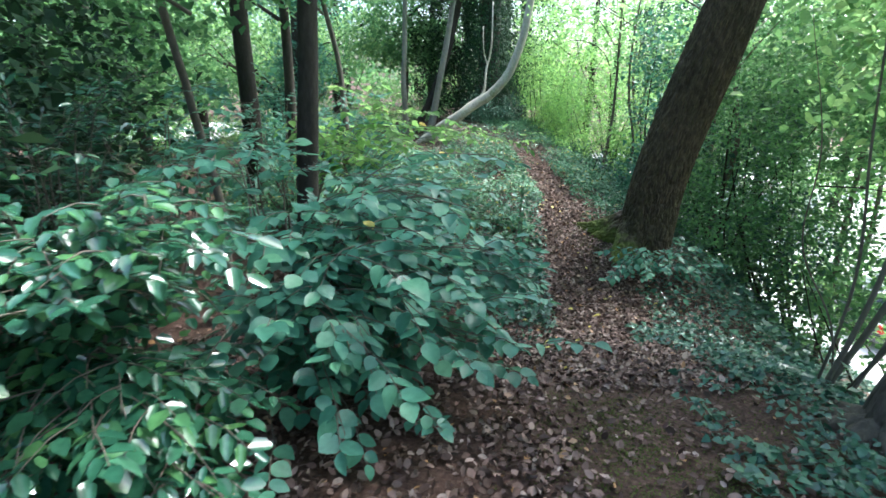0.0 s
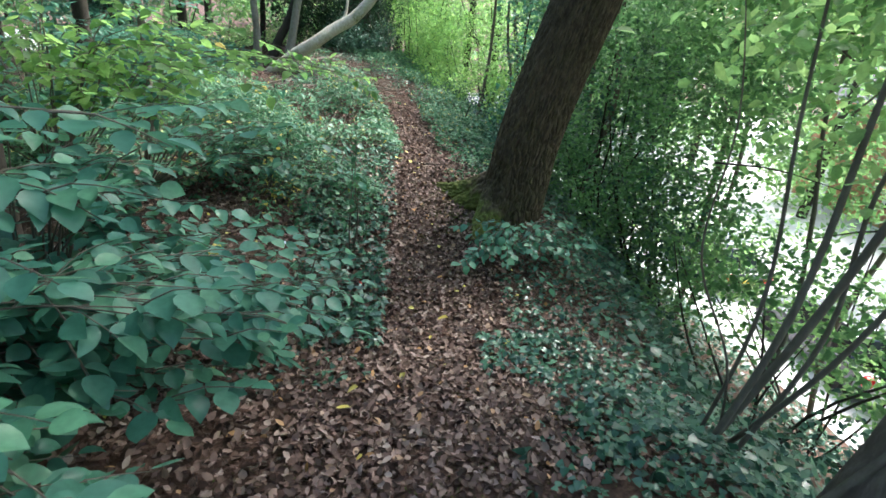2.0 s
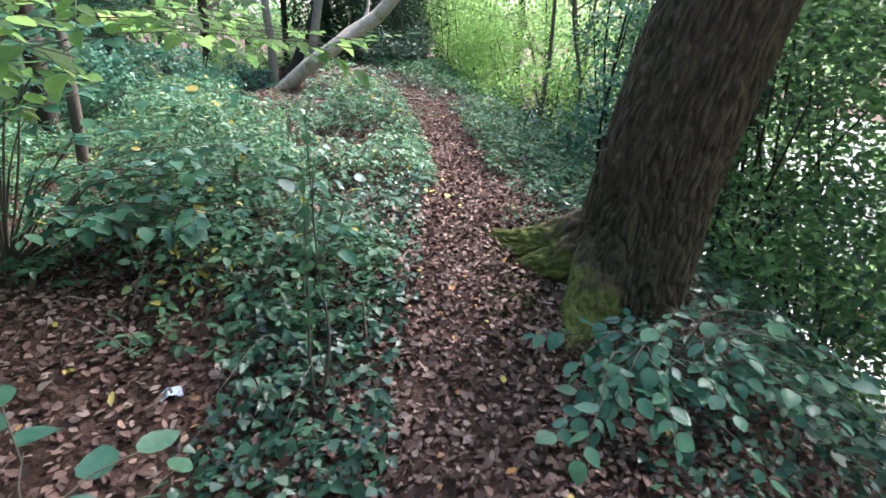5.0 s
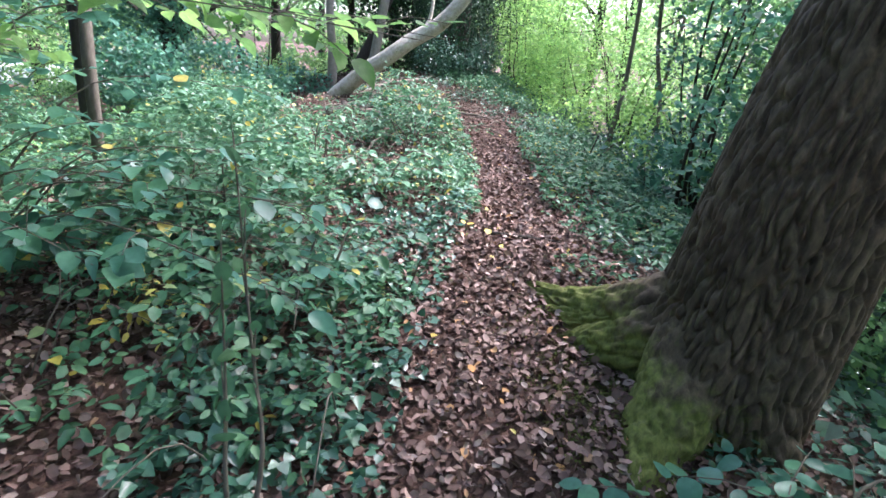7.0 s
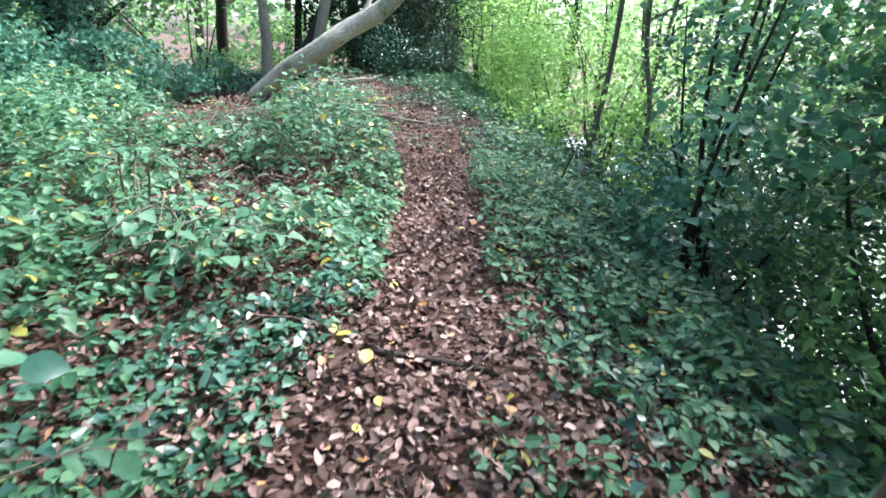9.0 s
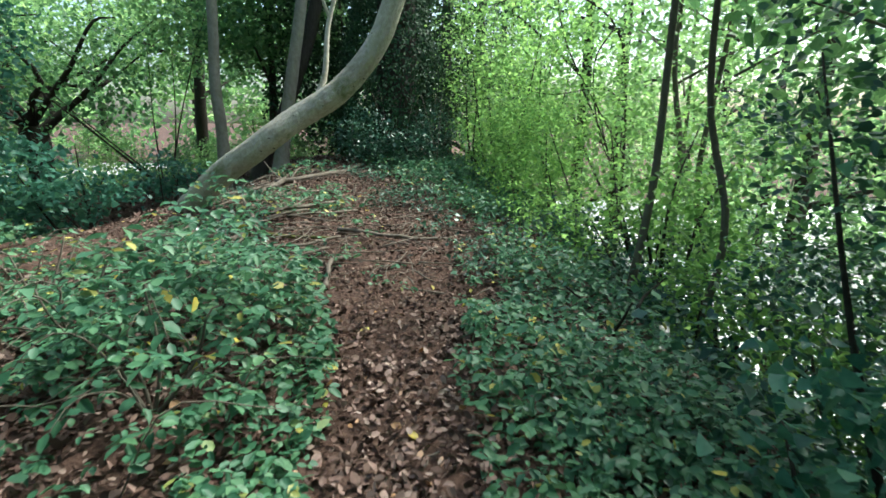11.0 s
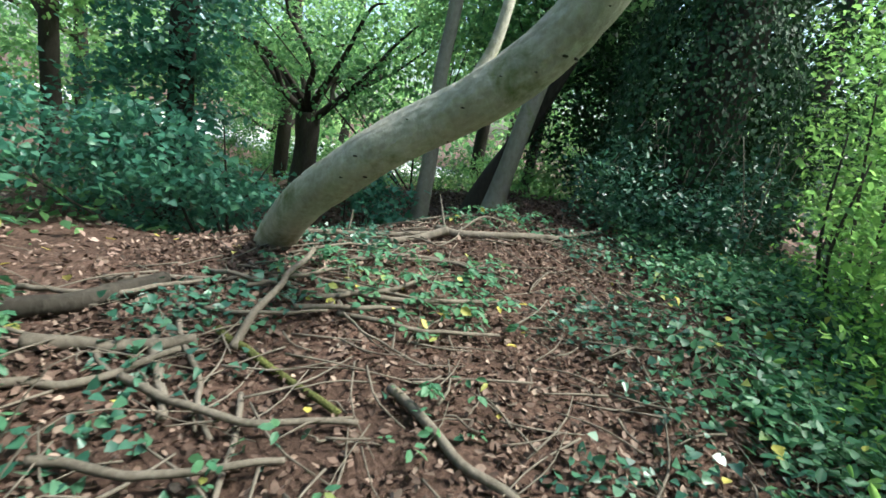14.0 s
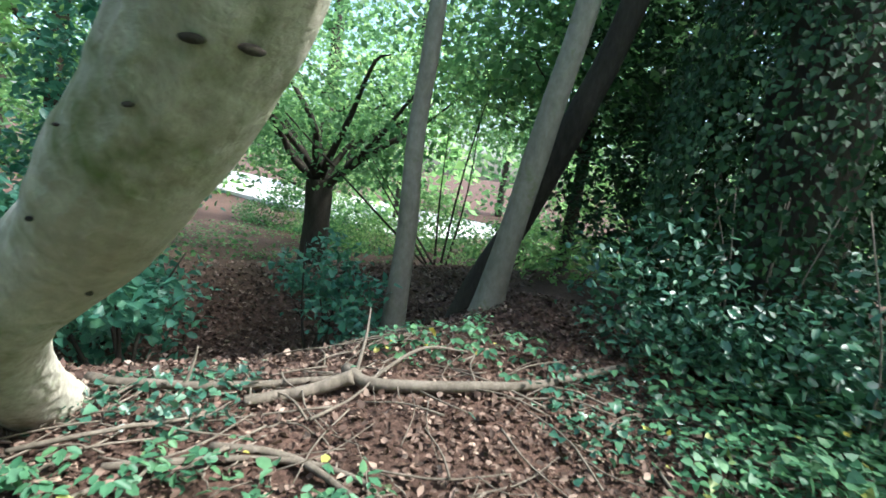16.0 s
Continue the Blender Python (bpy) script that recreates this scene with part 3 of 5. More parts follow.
tree("dark_tree", "dark leaning trunk with mossy foot", [b4, [-0.75, 18.5, 0.2], [-0.45, 18.5, 0.75], [-0.05, 18.55, 1.75], [0.25, 18.6, 2.7], [0.9, 18.6, 5.5]], [0.2, 0.13, 0.12, 0.12, 0.11, 0.08], DARK_BARK)

# ivy wrapped tree: hanging curtains of leaves round a dark trunk
b5 = at_ground(1.6, 19.2)
ivy = empty("ivy_tree", b5, "tall tree wholly wrapped in dark hanging ivy", "tree")
part("trunk", tubes("trunk", [([[0, 0, -0.2], [0, 0, 3], [0.1, 0, 8]], [0.4, 0.35, 0.3], 14, 16)], DARK_BARK), ivy)
n = 36000
a = rng.uniform(0, 2 * math.pi, n)
h = rng.uniform(0.05, 7.0, n)
rad = np.interp(h, [0, 0.4, 1.2, 2.5, 7], [1.05, 1.3, 1.35, 1.0, 1.15]) * (0.82 + 0.3 * wob(a * 2, h * 1.5, 2.2)) * (0.8 + 0.24 * rng.random(n))
c = np.stack([rad * np.cos(a) * 0.82 - 0.1, rad * np.sin(a), h], 1)
out = np.stack([np.cos(a), np.sin(a), 0.35 + 0 * a], 1) + rng.normal(size=(n, 3)) * 0.45
tips = np.stack([0.25 * np.cos(a), 0.25 * np.sin(a), -1 + 0 * a], 1) + rng.normal(size=(n, 3)) * 0.35
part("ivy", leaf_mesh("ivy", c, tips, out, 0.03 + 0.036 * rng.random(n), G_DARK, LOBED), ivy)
part_leaves("skirt", ivy, b5, cloud([((1.2, 17.7, 0.55), (0.55, 0.5, 0.4)), ((1.8, 17.6, 0.35), (0.6, 0.45, 0.35)), ((2.25, 18.1, 0.5), (0.4, 0.5, 0.55))], 250, 16, 0.1, 0.058), G_IVY, OVAL)
stems = []
for k in range(14):
    x, y = 1.0 + 1.6 * rng.random(), 17.4 + 0.9 * rng.random()
    z = float(ground_z(x, y))
    stems.append(([[x - 1.6, y - 19.2, z - b5[2]], [x - 1.6 + rng.normal() * 0.1, y - 19.1, z - b5[2] + 0.5], [x - 1.6 + rng.normal() * 0.2, y - 18.9, z - b5[2] + 1.2]], [0.008, 0.006, 0.004], 5, 8))
part("hanging_stem", tubes("hanging_stem", stems, DEAD_WOOD), ivy, "pale dry hanging stems")


def simple_tree(x, y, r, h, leaf, name="woodland_tree", label="leafy woodland tree in full summer leaf", lean=0.1, low=0.3, wide=2.3, clumps=330, per=22, size=0.15, bark=None, spread=0.3, limbs=5, high=1.0):
    b = at_ground(x, y)
    z0 = b[2]
    specs = []
    for k in range(limbs):
        a = 2.4 * k + x
        f = low + (0.85 - low) * k / max(1, limbs)
        s = np.array([x + lean * f, y, z0 + h * f])
        specs.append(([s, s + [0.5 * wide * math.cos(a), 0.5 * wide * math.sin(a), 0.3 + 0.1 * wide], s + [wide * math.cos(a), wide * math.sin(a), 0.5 + 0.22 * wide]], [r * 0.4, r * 0.25, r * 0.08]))
    crown = [([((x + lean, y, z0 + h * (low + high) / 2), (wide, wide, h * (high - low) / 2)), ((x + lean, y, z0 + h * (low + 0.2)), (wide * 1.1, wide * 1.1, h * 0.16))], clumps, per, spread, size, leaf, DIAMOND)] if clumps else []
    k = 0.22 if r < 0.08 else 0.05
    bend = [(k * math.sin(3.1 * x + q + 2 * y), k * math.cos(2.3 * y + 1.7 * q)) for q in range(3)]
    stem = [b] + [np.array([x + lean * f + dx, y + dy, z0 + h * f]) for f, (dx, dy) in zip((0.18, 0.38, 0.62), bend)] + [np.array([x + lean, y, z0 + h])]
    return tree(name, label, stem, [r, r * 0.9, r * 0.8, r * 0.65, r * 0.4], bark or (THIN_BARK if r < 0.08 else DARK_BARK), specs, crown, "background trees", 10, 18)


# pollard in the hollow with spreading dark limbs
bp = at_ground(-6.2, 20.4)
pl = []
for k in range(11):
    a = 0.2 + 0.57 * k
    s = bp + [0, 0, 1.35 + 0.03 * k]
    pl.append(([s, s + [0.6 * math.cos(a), 0.5 * math.sin(a), 0.35 + 0.2 * rng.random()], s + [1.3 * math.cos(a + 0.3 * rng.normal()), 1.1 * math.sin(a), 0.9 + 0.4 * rng.random()], s + [2.0 * math.cos(a + 0.3 * rng.normal()), 1.6 * math.sin(a), 1.2 + 0.8 * rng.random()], s + [2.9 * math.cos(a + 0.25 * rng.normal()), 2.0 * math.sin(a), 1.9 + 0.9 * rng.random()]], [0.09, 0.065, 0.05, 0.03, 0.01]))
tree("pollard_tree", "old pollard with spreading dark limbs", [bp, bp + [0.05, 0, 0.8], bp + [0, 0, 1.6]], [0.3, 0.24, 0.26], DARK_BARK, pl,
     [([(bp + [0, 0, 3.6], (3.2, 2.6, 1.5)), (bp + [0, -0.4, 2.2], (2.8, 2.2, 0.8))], 260, 22, 0.3, 0.12, G_CANOPY, DIAMOND)], sides=14)

# nearer trunks on the open side
for (x, y, r, h, ln) in [(-1.35, 5.0, 0.115, 7, 0.3), (-2.3, 5.1, 0.05, 6, 0.1), (-1.95, 10.0, 0.06, 6.5, -0.3), (-3.6, 12.5, 0.14, 7, 0.2), (-4.4, 16.4, 0.19, 8, 0.2)]:
    leafy = G_HAZEL if y > 12 else G_CANOPY
    simple_tree(x, y, r, h, leafy, "young_tree", "slim woodland trunk with a light leafy top", lean=ln, low=0.5, wide=1.7, clumps=170, per=20, size=0.12, bark=THIN_BARK if r < 0.11 else DARK_BARK, limbs=4)
# ivy and leaf skirt on the trunk by the hollow
bs = at_ground(-4.3, 16.2)
sk = empty("leafy_bush", bs, "dense elder bush round an ivied trunk", "bush")
part_leaves("foliage", sk, bs, cloud([(bs + [0.2, -0.2, 0.6], (1.5, 0.9, 0.6)), (bs + [-0.5, 0.2, 1.7], (1.2, 0.9, 0.9)), (bs + [0.1, 0.1, 3.0], (0.9, 0.8, 1.1))], 420, 18, 0.16, 0.1, flat=0.6), G_HAZEL, OVAL)
part("stem", tubes("stem", [([[0.1 * k, 0, -0.1], [0.2 * k - 0.3, 0.1, 0.8], [0.3 * k - 0.5, 0, 1.8]], [0.03, 0.02, 0.01], 6, 8) for k in range(4)], DARK_BARK), sk)

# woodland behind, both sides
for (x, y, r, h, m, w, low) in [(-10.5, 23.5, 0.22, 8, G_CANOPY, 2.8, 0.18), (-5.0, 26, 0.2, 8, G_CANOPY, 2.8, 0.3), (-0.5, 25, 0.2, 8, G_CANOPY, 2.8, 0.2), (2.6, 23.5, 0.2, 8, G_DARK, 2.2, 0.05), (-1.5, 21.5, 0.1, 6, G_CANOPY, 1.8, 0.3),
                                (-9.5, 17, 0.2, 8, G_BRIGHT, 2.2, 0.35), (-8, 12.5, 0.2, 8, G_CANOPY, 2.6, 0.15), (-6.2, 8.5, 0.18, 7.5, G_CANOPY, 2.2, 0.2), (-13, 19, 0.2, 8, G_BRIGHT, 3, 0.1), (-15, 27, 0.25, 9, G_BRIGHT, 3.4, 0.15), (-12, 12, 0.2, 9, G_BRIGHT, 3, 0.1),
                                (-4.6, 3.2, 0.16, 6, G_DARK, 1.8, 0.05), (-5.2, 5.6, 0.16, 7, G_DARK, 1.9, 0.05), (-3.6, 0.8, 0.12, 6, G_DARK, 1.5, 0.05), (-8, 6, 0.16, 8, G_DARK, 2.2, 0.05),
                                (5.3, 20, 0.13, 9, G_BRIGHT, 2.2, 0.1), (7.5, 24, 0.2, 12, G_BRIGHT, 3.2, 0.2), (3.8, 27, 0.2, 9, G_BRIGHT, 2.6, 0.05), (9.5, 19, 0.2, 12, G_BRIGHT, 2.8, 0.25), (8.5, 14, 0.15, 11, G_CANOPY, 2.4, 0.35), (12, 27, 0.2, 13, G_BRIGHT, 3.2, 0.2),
                                # the last tree, at (6.3, 12.7), is added to keep sun off the bank
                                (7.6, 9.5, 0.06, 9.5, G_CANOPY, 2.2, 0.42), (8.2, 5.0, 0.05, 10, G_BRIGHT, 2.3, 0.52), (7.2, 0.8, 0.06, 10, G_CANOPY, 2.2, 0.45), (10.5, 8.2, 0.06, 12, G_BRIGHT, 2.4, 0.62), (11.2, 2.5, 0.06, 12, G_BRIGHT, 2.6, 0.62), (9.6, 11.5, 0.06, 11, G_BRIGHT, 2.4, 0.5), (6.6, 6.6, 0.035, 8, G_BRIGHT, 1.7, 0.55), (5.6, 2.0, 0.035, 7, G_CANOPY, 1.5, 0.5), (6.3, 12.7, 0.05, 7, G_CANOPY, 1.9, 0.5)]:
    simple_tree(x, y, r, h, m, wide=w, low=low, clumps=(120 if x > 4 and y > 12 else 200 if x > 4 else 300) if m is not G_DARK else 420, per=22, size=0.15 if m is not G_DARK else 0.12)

# added trees overhead, mostly unseen behind the walker, closing and shading the wood
for (x, y) in [(-2.5, -4), (3.0, -5), (-6, -1), (0.5, -9), (-3.2, 8.8)]:
    simple_tree(x, y, 0.16, 8.5, G_CANOPY, wide=2.8, low=0.5, clumps=260, per=20, size=0.17)


# ---- shrubs ----
HAZEL = (np.array([(0, 0, 0), (-0.24, 0.1, 0.03), (-0.39, 0.32, 0.05), (-0.4, 0.55, 0.04), (-0.24, 0.8, 0.0), (0, 1.0, -0.09), (0.24, 0.8, 0.0), (0.4, 0.55, 0.04), (0.39, 0.32, 0.05), (0.24, 0.1, 0.03), (0, 0.33, -0.02), (0, 0.68, -0.03)]),
         np.array([(0, 10, 2, 1), (10, 11, 3, 2), (11, 5, 4, 3), (10, 8, 7, 11), (11, 7, 6, 5), (0, 9, 8, 10)]))


def spray_shrub(name, label, base, tips, leaf, shape, size, twigs=5, per=6, bark=None, droop=0.12, arch=0.35, seed=3, yellow=0):
    """Arching stems from base to each tip, side twigs with leaves set along them in flat sprays."""
    r = np.random.default_rng(seed)
    base = np.asarray(base, float)
    t = empty(name, base, label, "shrub")
    wood, cs, ts, ns, ss = [], [], [], [], []
    for tip in tips:
        tip = np.asarray(tip, float) - base
        mid = tip * 0.5 + [0, 0, arch * abs(tip[2]) + 0.1] + r.normal(size=3) * 0.05
        line = spine([[0, 0, -0.05], mid * 0.5 + r.normal(size=3) * 0.03, mid, tip], 16)
        wood.append((line[::3], [0.011, 0.009, 0.007, 0.005, 0.003, 0.002], 5, 12))
        ahead = norm((tip - mid)[None])[0]
        for k in range(twigs):
            i = int(6 + 9 * (k + 1) / (twigs + 0.2))
            s = line[min(i, 15)]
            side = np.array([-ahead[1], ahead[0], 0]) * (1 if k % 2 else -1)
            d = norm((ahead * 0.7 + side * (0.9 if k < twigs - 1 else 0.1) + [0, 0, r.normal() * 0.18])[None])[0]
            ln = (0.2 + 0.16 * r.random()) * (size / 0.09)
            end = s + d * ln - [0, 0, droop * ln]
            wood.append(([s, s + d * ln * 0.5 + [0, 0, 0.015], end], [0.003, 0.0025, 0.0015], 4, 5))
            for q in range(per):
                f = (q + 0.6) / per
                p = s + (end - s) * f + [0, 0, 0.012]
                sd = np.array([-d[1], d[0], 0]) * (1 if q % 2 else -1)
                td = d * (0.55 if q < per - 1 else 1.2) + sd * (0.9 if q < per - 1 else 0.0) + [0, 0, -0.15 - 0.25 * r.random()]
                cs.append(p)
                ts.append(td)
                ns.append(np.array([0, 0, 1.0]) + r.normal(size=3) * 0.28)
                ss.append(size * (0.65 + 0.6 * r.random()))
    part("branchwork", tubes("branchwork", wood, bark or THIN_BARK), t)
    cs, ts, ns, ss = np.array(cs), np.array(ts), np.array(ns), np.array(ss)
    part("foliage", leaf_mesh("foliage", cs, ts, ns, ss, leaf, shape), t)
    if yellow:
        i = r.choice(len(cs), yellow, replace=False)
        for q in i:
            part("yellow_leaf", leaf_mesh("yellow_leaf", cs[q:q + 1] + [0, 0, 0.02], ts[q:q + 1], ns[q:q + 1], ss[q:q + 1], YELLOW, shape), t, "yellowing leaf")
    return t


def tips_in(n, lo, hi, seed):
    r = np.random.default_rng(seed)
    return r.uniform(lo, hi, (n, 3))


hz = at_ground(-1.0, 2.9)
spray_shrub("hazel_shrub", "hazel shrub with broad matt green leaves leaning over the path", hz, np.vstack([tips_in(22, (-1.0, 1.75, 0.3), (0.3, 2.5, 1.05), 5), tips_in(15, (-1.5, 2.5, 0.5), (0.25, 3.4, 1.2), 6), tips_in(14, (-0.5, 1.6, 0.05), (0.42, 2.5, 0.6), 7), tips_in(17, (-0.1, 1.95, 0.1), (0.62, 3.3, 0.62), 8), tips_in(5, (-0.9, 1.35, 0.1), (-0.25, 1.9, 0.5), 9), tips_in(16, (-0.3, 2.8, 0.05), (0.58, 3.7, 0.5), 10), tips_in(14, (0.1, 2.75, 0.2), (0.58, 3.4, 0.6), 19)]), G_HAZEL, HAZEL, 0.084, 5, 7, seed=11, yellow=6)
spray_shrub("hazel_shrub", "hazel shrub with sprays of leaves beside the path", at_ground(-0.9, 4.2), np.vstack([tips_in(14, (-1.6, 3.6, 0.2), (0.1, 5.0, 0.9), 15), tips_in(6, (-0.4, 3.6, -0.2), (0.3, 4.4, 0.4), 16), tips_in(12, (0.1, 3.7, -0.35), (0.85, 4.9, 0.1), 17), tips_in(8, (-0.6, 3.4, 0.2), (0.4, 4.4, 0.75), 18), tips_in(7, (0.3, 3.6, -0.1), (0.8, 4.4, 0.3), 20)]), G_HAZEL, HAZEL, 0.09, 5, 6, seed=12, yellow=3)
spray_shrub("hazel_shrub", "hazel sprays hanging from the open side", at_ground(-1.3, 7.6), np.vstack([tips_in(9, (-1.4, 6.6, 0.3), (0.2, 8.6, 0.9), 25), tips_in(6, (-0.8, 7.0, -0.3), (0.5, 8.2, 0.3), 26), tips_in(9, (0.1, 6.5, -0.35), (1.05, 7.8, 0.2), 27)]), G_HAZEL, HAZEL, 0.1, 4, 5, seed=13, yellow=6)
spray_shrub("laurel_shrub", "glossy dark evergreen shrub beside the path", at_ground(-1.5, 1.9), np.vstack([tips_in(40, (-1.9, 1.3, 0.1), (-0.8, 2.2, 1.2), 35), tips_in(34, (-1.5, 1.25, 0.0), (-0.72, 1.85, 1.05), 36)]), G_LAUREL, OVAL, 0.078, 6, 9, seed=14)
spray_shrub("laurel_shrub", "dark evergreen bush with bright glossy leaves", at_ground(-2.6, 3.4), tips_in(34, (-3.4, 2.6, 0.2), (-1.5, 4.2, 1.5), 45), G_LAUREL, SLIM, 0.08, 6, 8, seed=15)
spray_shrub("small_shrub", "low broad-leaved shrub at the foot of the big tree", at_ground(2.5, 6.05), tips_in(22, (1.95, 5.45, -0.72), (3.2, 6.25, -0.45), 55), G_HAZEL, HAZEL, 0.08, 3, 5, seed=16)
for k in range(9):
    cx, cy = float(np.interp(7.2 + 0.62 * k, YS, XC)) - 1.1 - 0.7 * (k % 3), 7.2 + 0.62 * k
    zz = float(ground_z(cx, cy))
    spray_shrub("bramble_bush", "arching bramble cane with larger leaves", at_ground(cx, cy), tips_in(7, (cx - 0.6, cy - 0.55, zz + 0.15), (cx + 0.55, cy + 0.5, zz + 0.5), 60 + k), G_BRAMBLE, LOBED if k % 2 else OVAL, 0.075, 3, 4, seed=60 + k, yellow=k % 3)
# hazel leaves in the lime colour, standing in for light through them
spray_shrub("hazel_shrub", "hazel with long rods arching overhead beside the path", at_ground(-2.1, 7.3), np.vstack([tips_in(10, (-0.8, 5.5, 0.7), (0.95, 7.4, 1.0), 71), tips_in(4, (0.8, 6.8, 0.65), (1.45, 7.6, 0.85), 72), tips_in(6, (-2.2, 5.4, 0.6), (-0.4, 7.4, 1.4), 73)]), G_FRESH, HAZEL, 0.1, 7, 6, seed=17, arch=0.5, yellow=4)
spray_shrub("hazel_shrub", "layered hazel growth under the slim trunks", at_ground(-2.4, 8.2), np.vstack([tips_in(22, (-3.4, 5.8, 0.1), (-0.6, 8.6, 1.1), 74), tips_in(10, (-3.6, 7.5, 0.4), (-1.0, 10.0, 1.4), 75)]), G_HAZEL, HAZEL, 0.1, 5, 6, seed=18)
spray_shrub("hazel_shrub", "shaded hazel growth beyond the evergreen shrub", at_ground(-2.9, 5.2), tips_in(30, (-4.4, 3.8, 0.2), (-1.8, 6.6, 1.6), 76), G_HAZEL, HAZEL, 0.1, 5, 6, seed=19)
spray_shrub("maple_seedling", "thin upright seedling with a few broad leaves", at_ground(0.9, 6.02), np.array([[0.95, 6.12, 0.45], [0.92, 6.05, 0.1]]), G_BRAMBLE, HAZEL, 0.06, 5, 2, seed=21, arch=0.02)
spray_shrub("yellowing_weed", "small drooping weed with yellow and brown leaves", at_ground(0.16, 7.0), tips_in(5, (0.05, 6.85, -0.55), (0.3, 7.1, -0.3), 77), YELLOW, SLIM, 0.06, 3, 4, seed=22)
spray_shrub("oak_seedling", "broad leaves reaching over the path edge", at_ground(0.55, 4.75), np.array([[0.62, 4.95, -0.28], [0.78, 4.85, -0.42], [0.5, 5.05, -0.35], [0.3, 5.2, -0.2]]), G_HAZEL, HAZEL, 0.11, 2, 3, seed=23)
dl = empty("dead_spray", (-1.2, 2.15, 0.8), "hanging spray of withered brown leaves", "leaves")
part("twig", tubes("twig", [([[-0.3, 0.25, 0.1], [-0.1, 0.1, 0.12], [0.05, 0, 0.02]], [0.004, 0.003, 0.002], 5, 8)], THIN_BARK), dl)
for k in range(6):
    c0 = np.array([[-0.1 + 0.04 * k, 0.05 - 0.02 * k, 0.05 * (k % 2)]])
    part("withered_leaf", leaf_mesh("withered_leaf", c0, np.array([[0.1 * (k % 3 - 1), 0.05, -1.0]]), np.array([[0.2, -1.0, 0.2]]), np.array([0.075]), BROWN, CURL), dl)
# stems and foliage on the brow towards the street
st = at_ground(2.78, 3.25)
ms = empty("multi_stem_tree", st, "clump of slim dark stems leaning over the bank", "tree")
for k, (dx, dy, hgt, r0) in enumerate([(0.55, 0.2, 4.4, 0.02), (1.0, -0.2, 4.2, 0.024), (0.2, 0.7, 4.3, 0.012), (1.7, 0.3, 3.7, 0.015), (-0.35, 0.5, 2.6, 0.008), (1.2, -0.6, 3.4, 0.016)]):
    w = rng.normal(size=(4, 2)) * 0.045
    part("stem", tubes("stem", [([[0.06 * k - 0.15, 0.08 * (k % 3), -0.2], [dx * 0.2 + w[0, 0], dy * 0.2 + w[0, 1], hgt * 0.2], [dx * 0.35 + w[1, 0], dy * 0.5 + w[1, 1], hgt * 0.42], [dx * 0.6 + w[2, 0], dy * 0.75 + w[2, 1], hgt * 0.68], [dx, dy, hgt]], [r0, r0 * 0.9, r0 * 0.75, r0 * 0.55, r0 * 0.25], 7, 24)], THIN_BARK), ms)
tw = []
for k in range(26):
    s = np.array([0.3 + 0.9 * rng.random(), rng.normal() * 0.4, 1.2 + 2.6 * rng.random()])
    d = rand_dirs(1)[0] * [0.9, 0.9, 0.5] + [0.1, 0, 0.2]
    tw.append(([s, s + d * 0.4, s + d * 0.9 - [0, 0, 0.1]], [0.008, 0.005, 0.002], 4, 6))
part("branchwork", tubes("branchwork", tw, DARK_BARK), ms)
# the last two high clumps are added to shade the ground near the brow
part_leaves("crown", ms, st, cloud([(st + [1.1, 0.3, 2.6], (1.5, 1.5, 1.1)), (st + [0.9, 0.2, 3.9], (1.8, 1.8, 0.9)), (st + [1.8, -0.8, 1.5], (1.1, 1.0, 0.6)), (st + [0.2, -0.4, 3.0], (1.2, 1.3, 0.5)), (st + [2.2, 1.6, 2.0], (1.3, 1.3, 1.0)), (st + [1.9, 0.9, 4.2], (1.5, 1.4, 0.5)), (st + [2.2, -0.6, 4.3], (1.5, 1.3, 0.5))], 600, 11, 0.2, 0.095, flat=0.4), G_BRIGHT, OVAL)


def bush(name, label, blobs, clumps, per, spread, size, leaf, shape, stems=5):
    b = at_ground(blobs[0][0][0], blobs[0][0][1])
    t = empty(name, b, label, "bush")
    part_leaves("foliage", t, b, cloud(blobs, clumps, per, spread, size, flat=0.6), leaf, shape)
    for k in range(stems):
        e = np.array(blobs[k % len(blobs)][0]) - b + rng.normal(size=3) * 0.25
        part("stem", tubes("stem", [([[0.05 * k, 0, -0.25], e * 0.5 + rng.normal(size=3) * 0.1, e + [0, 0, 0.3]], [0.025, 0.016, 0.006], 5, 9)], DARK_BARK), t)
    return t


bush("holly_bush", "dense green bush on the steep bank behind the big tree", [((4.6, 8.6, -0.9), (0.9, 0.9, 1.1)), ((4.9, 9.8, 0.2), (1.1, 1.0, 1.4)), ((4.3, 7.6, 0.2), (0.7, 0.8, 1.4)), ((4.6, 8.6, 1.8), (1.0, 1.3, 1.0)), ((4.0, 7.9, -0.7), (0.6, 0.9, 0.7)), ((5.3, 7.4, 0.4), (0.8, 0.9, 1.3))], 760, 15, 0.17, 0.062, G_CANOPY, OVAL, 9)
bush("slope_bush", "dense green growth on the steep bank", [((6.2, 8.6, -1.4), (1.0, 1.3, 1.3)), ((6.3, 10.8, -1.0), (1.0, 1.5, 1.5)), ((5.6, 9.6, 1.2), (1.0, 1.6, 1.0)), ((6.4, 12.8, -1.4), (1.0, 1.4, 1.2)), ((7.0, 9.6, 0.8), (1.2, 1.8, 1.2))], 950, 16, 0.2, 0.1, G_CANOPY, DIAMOND, 8)
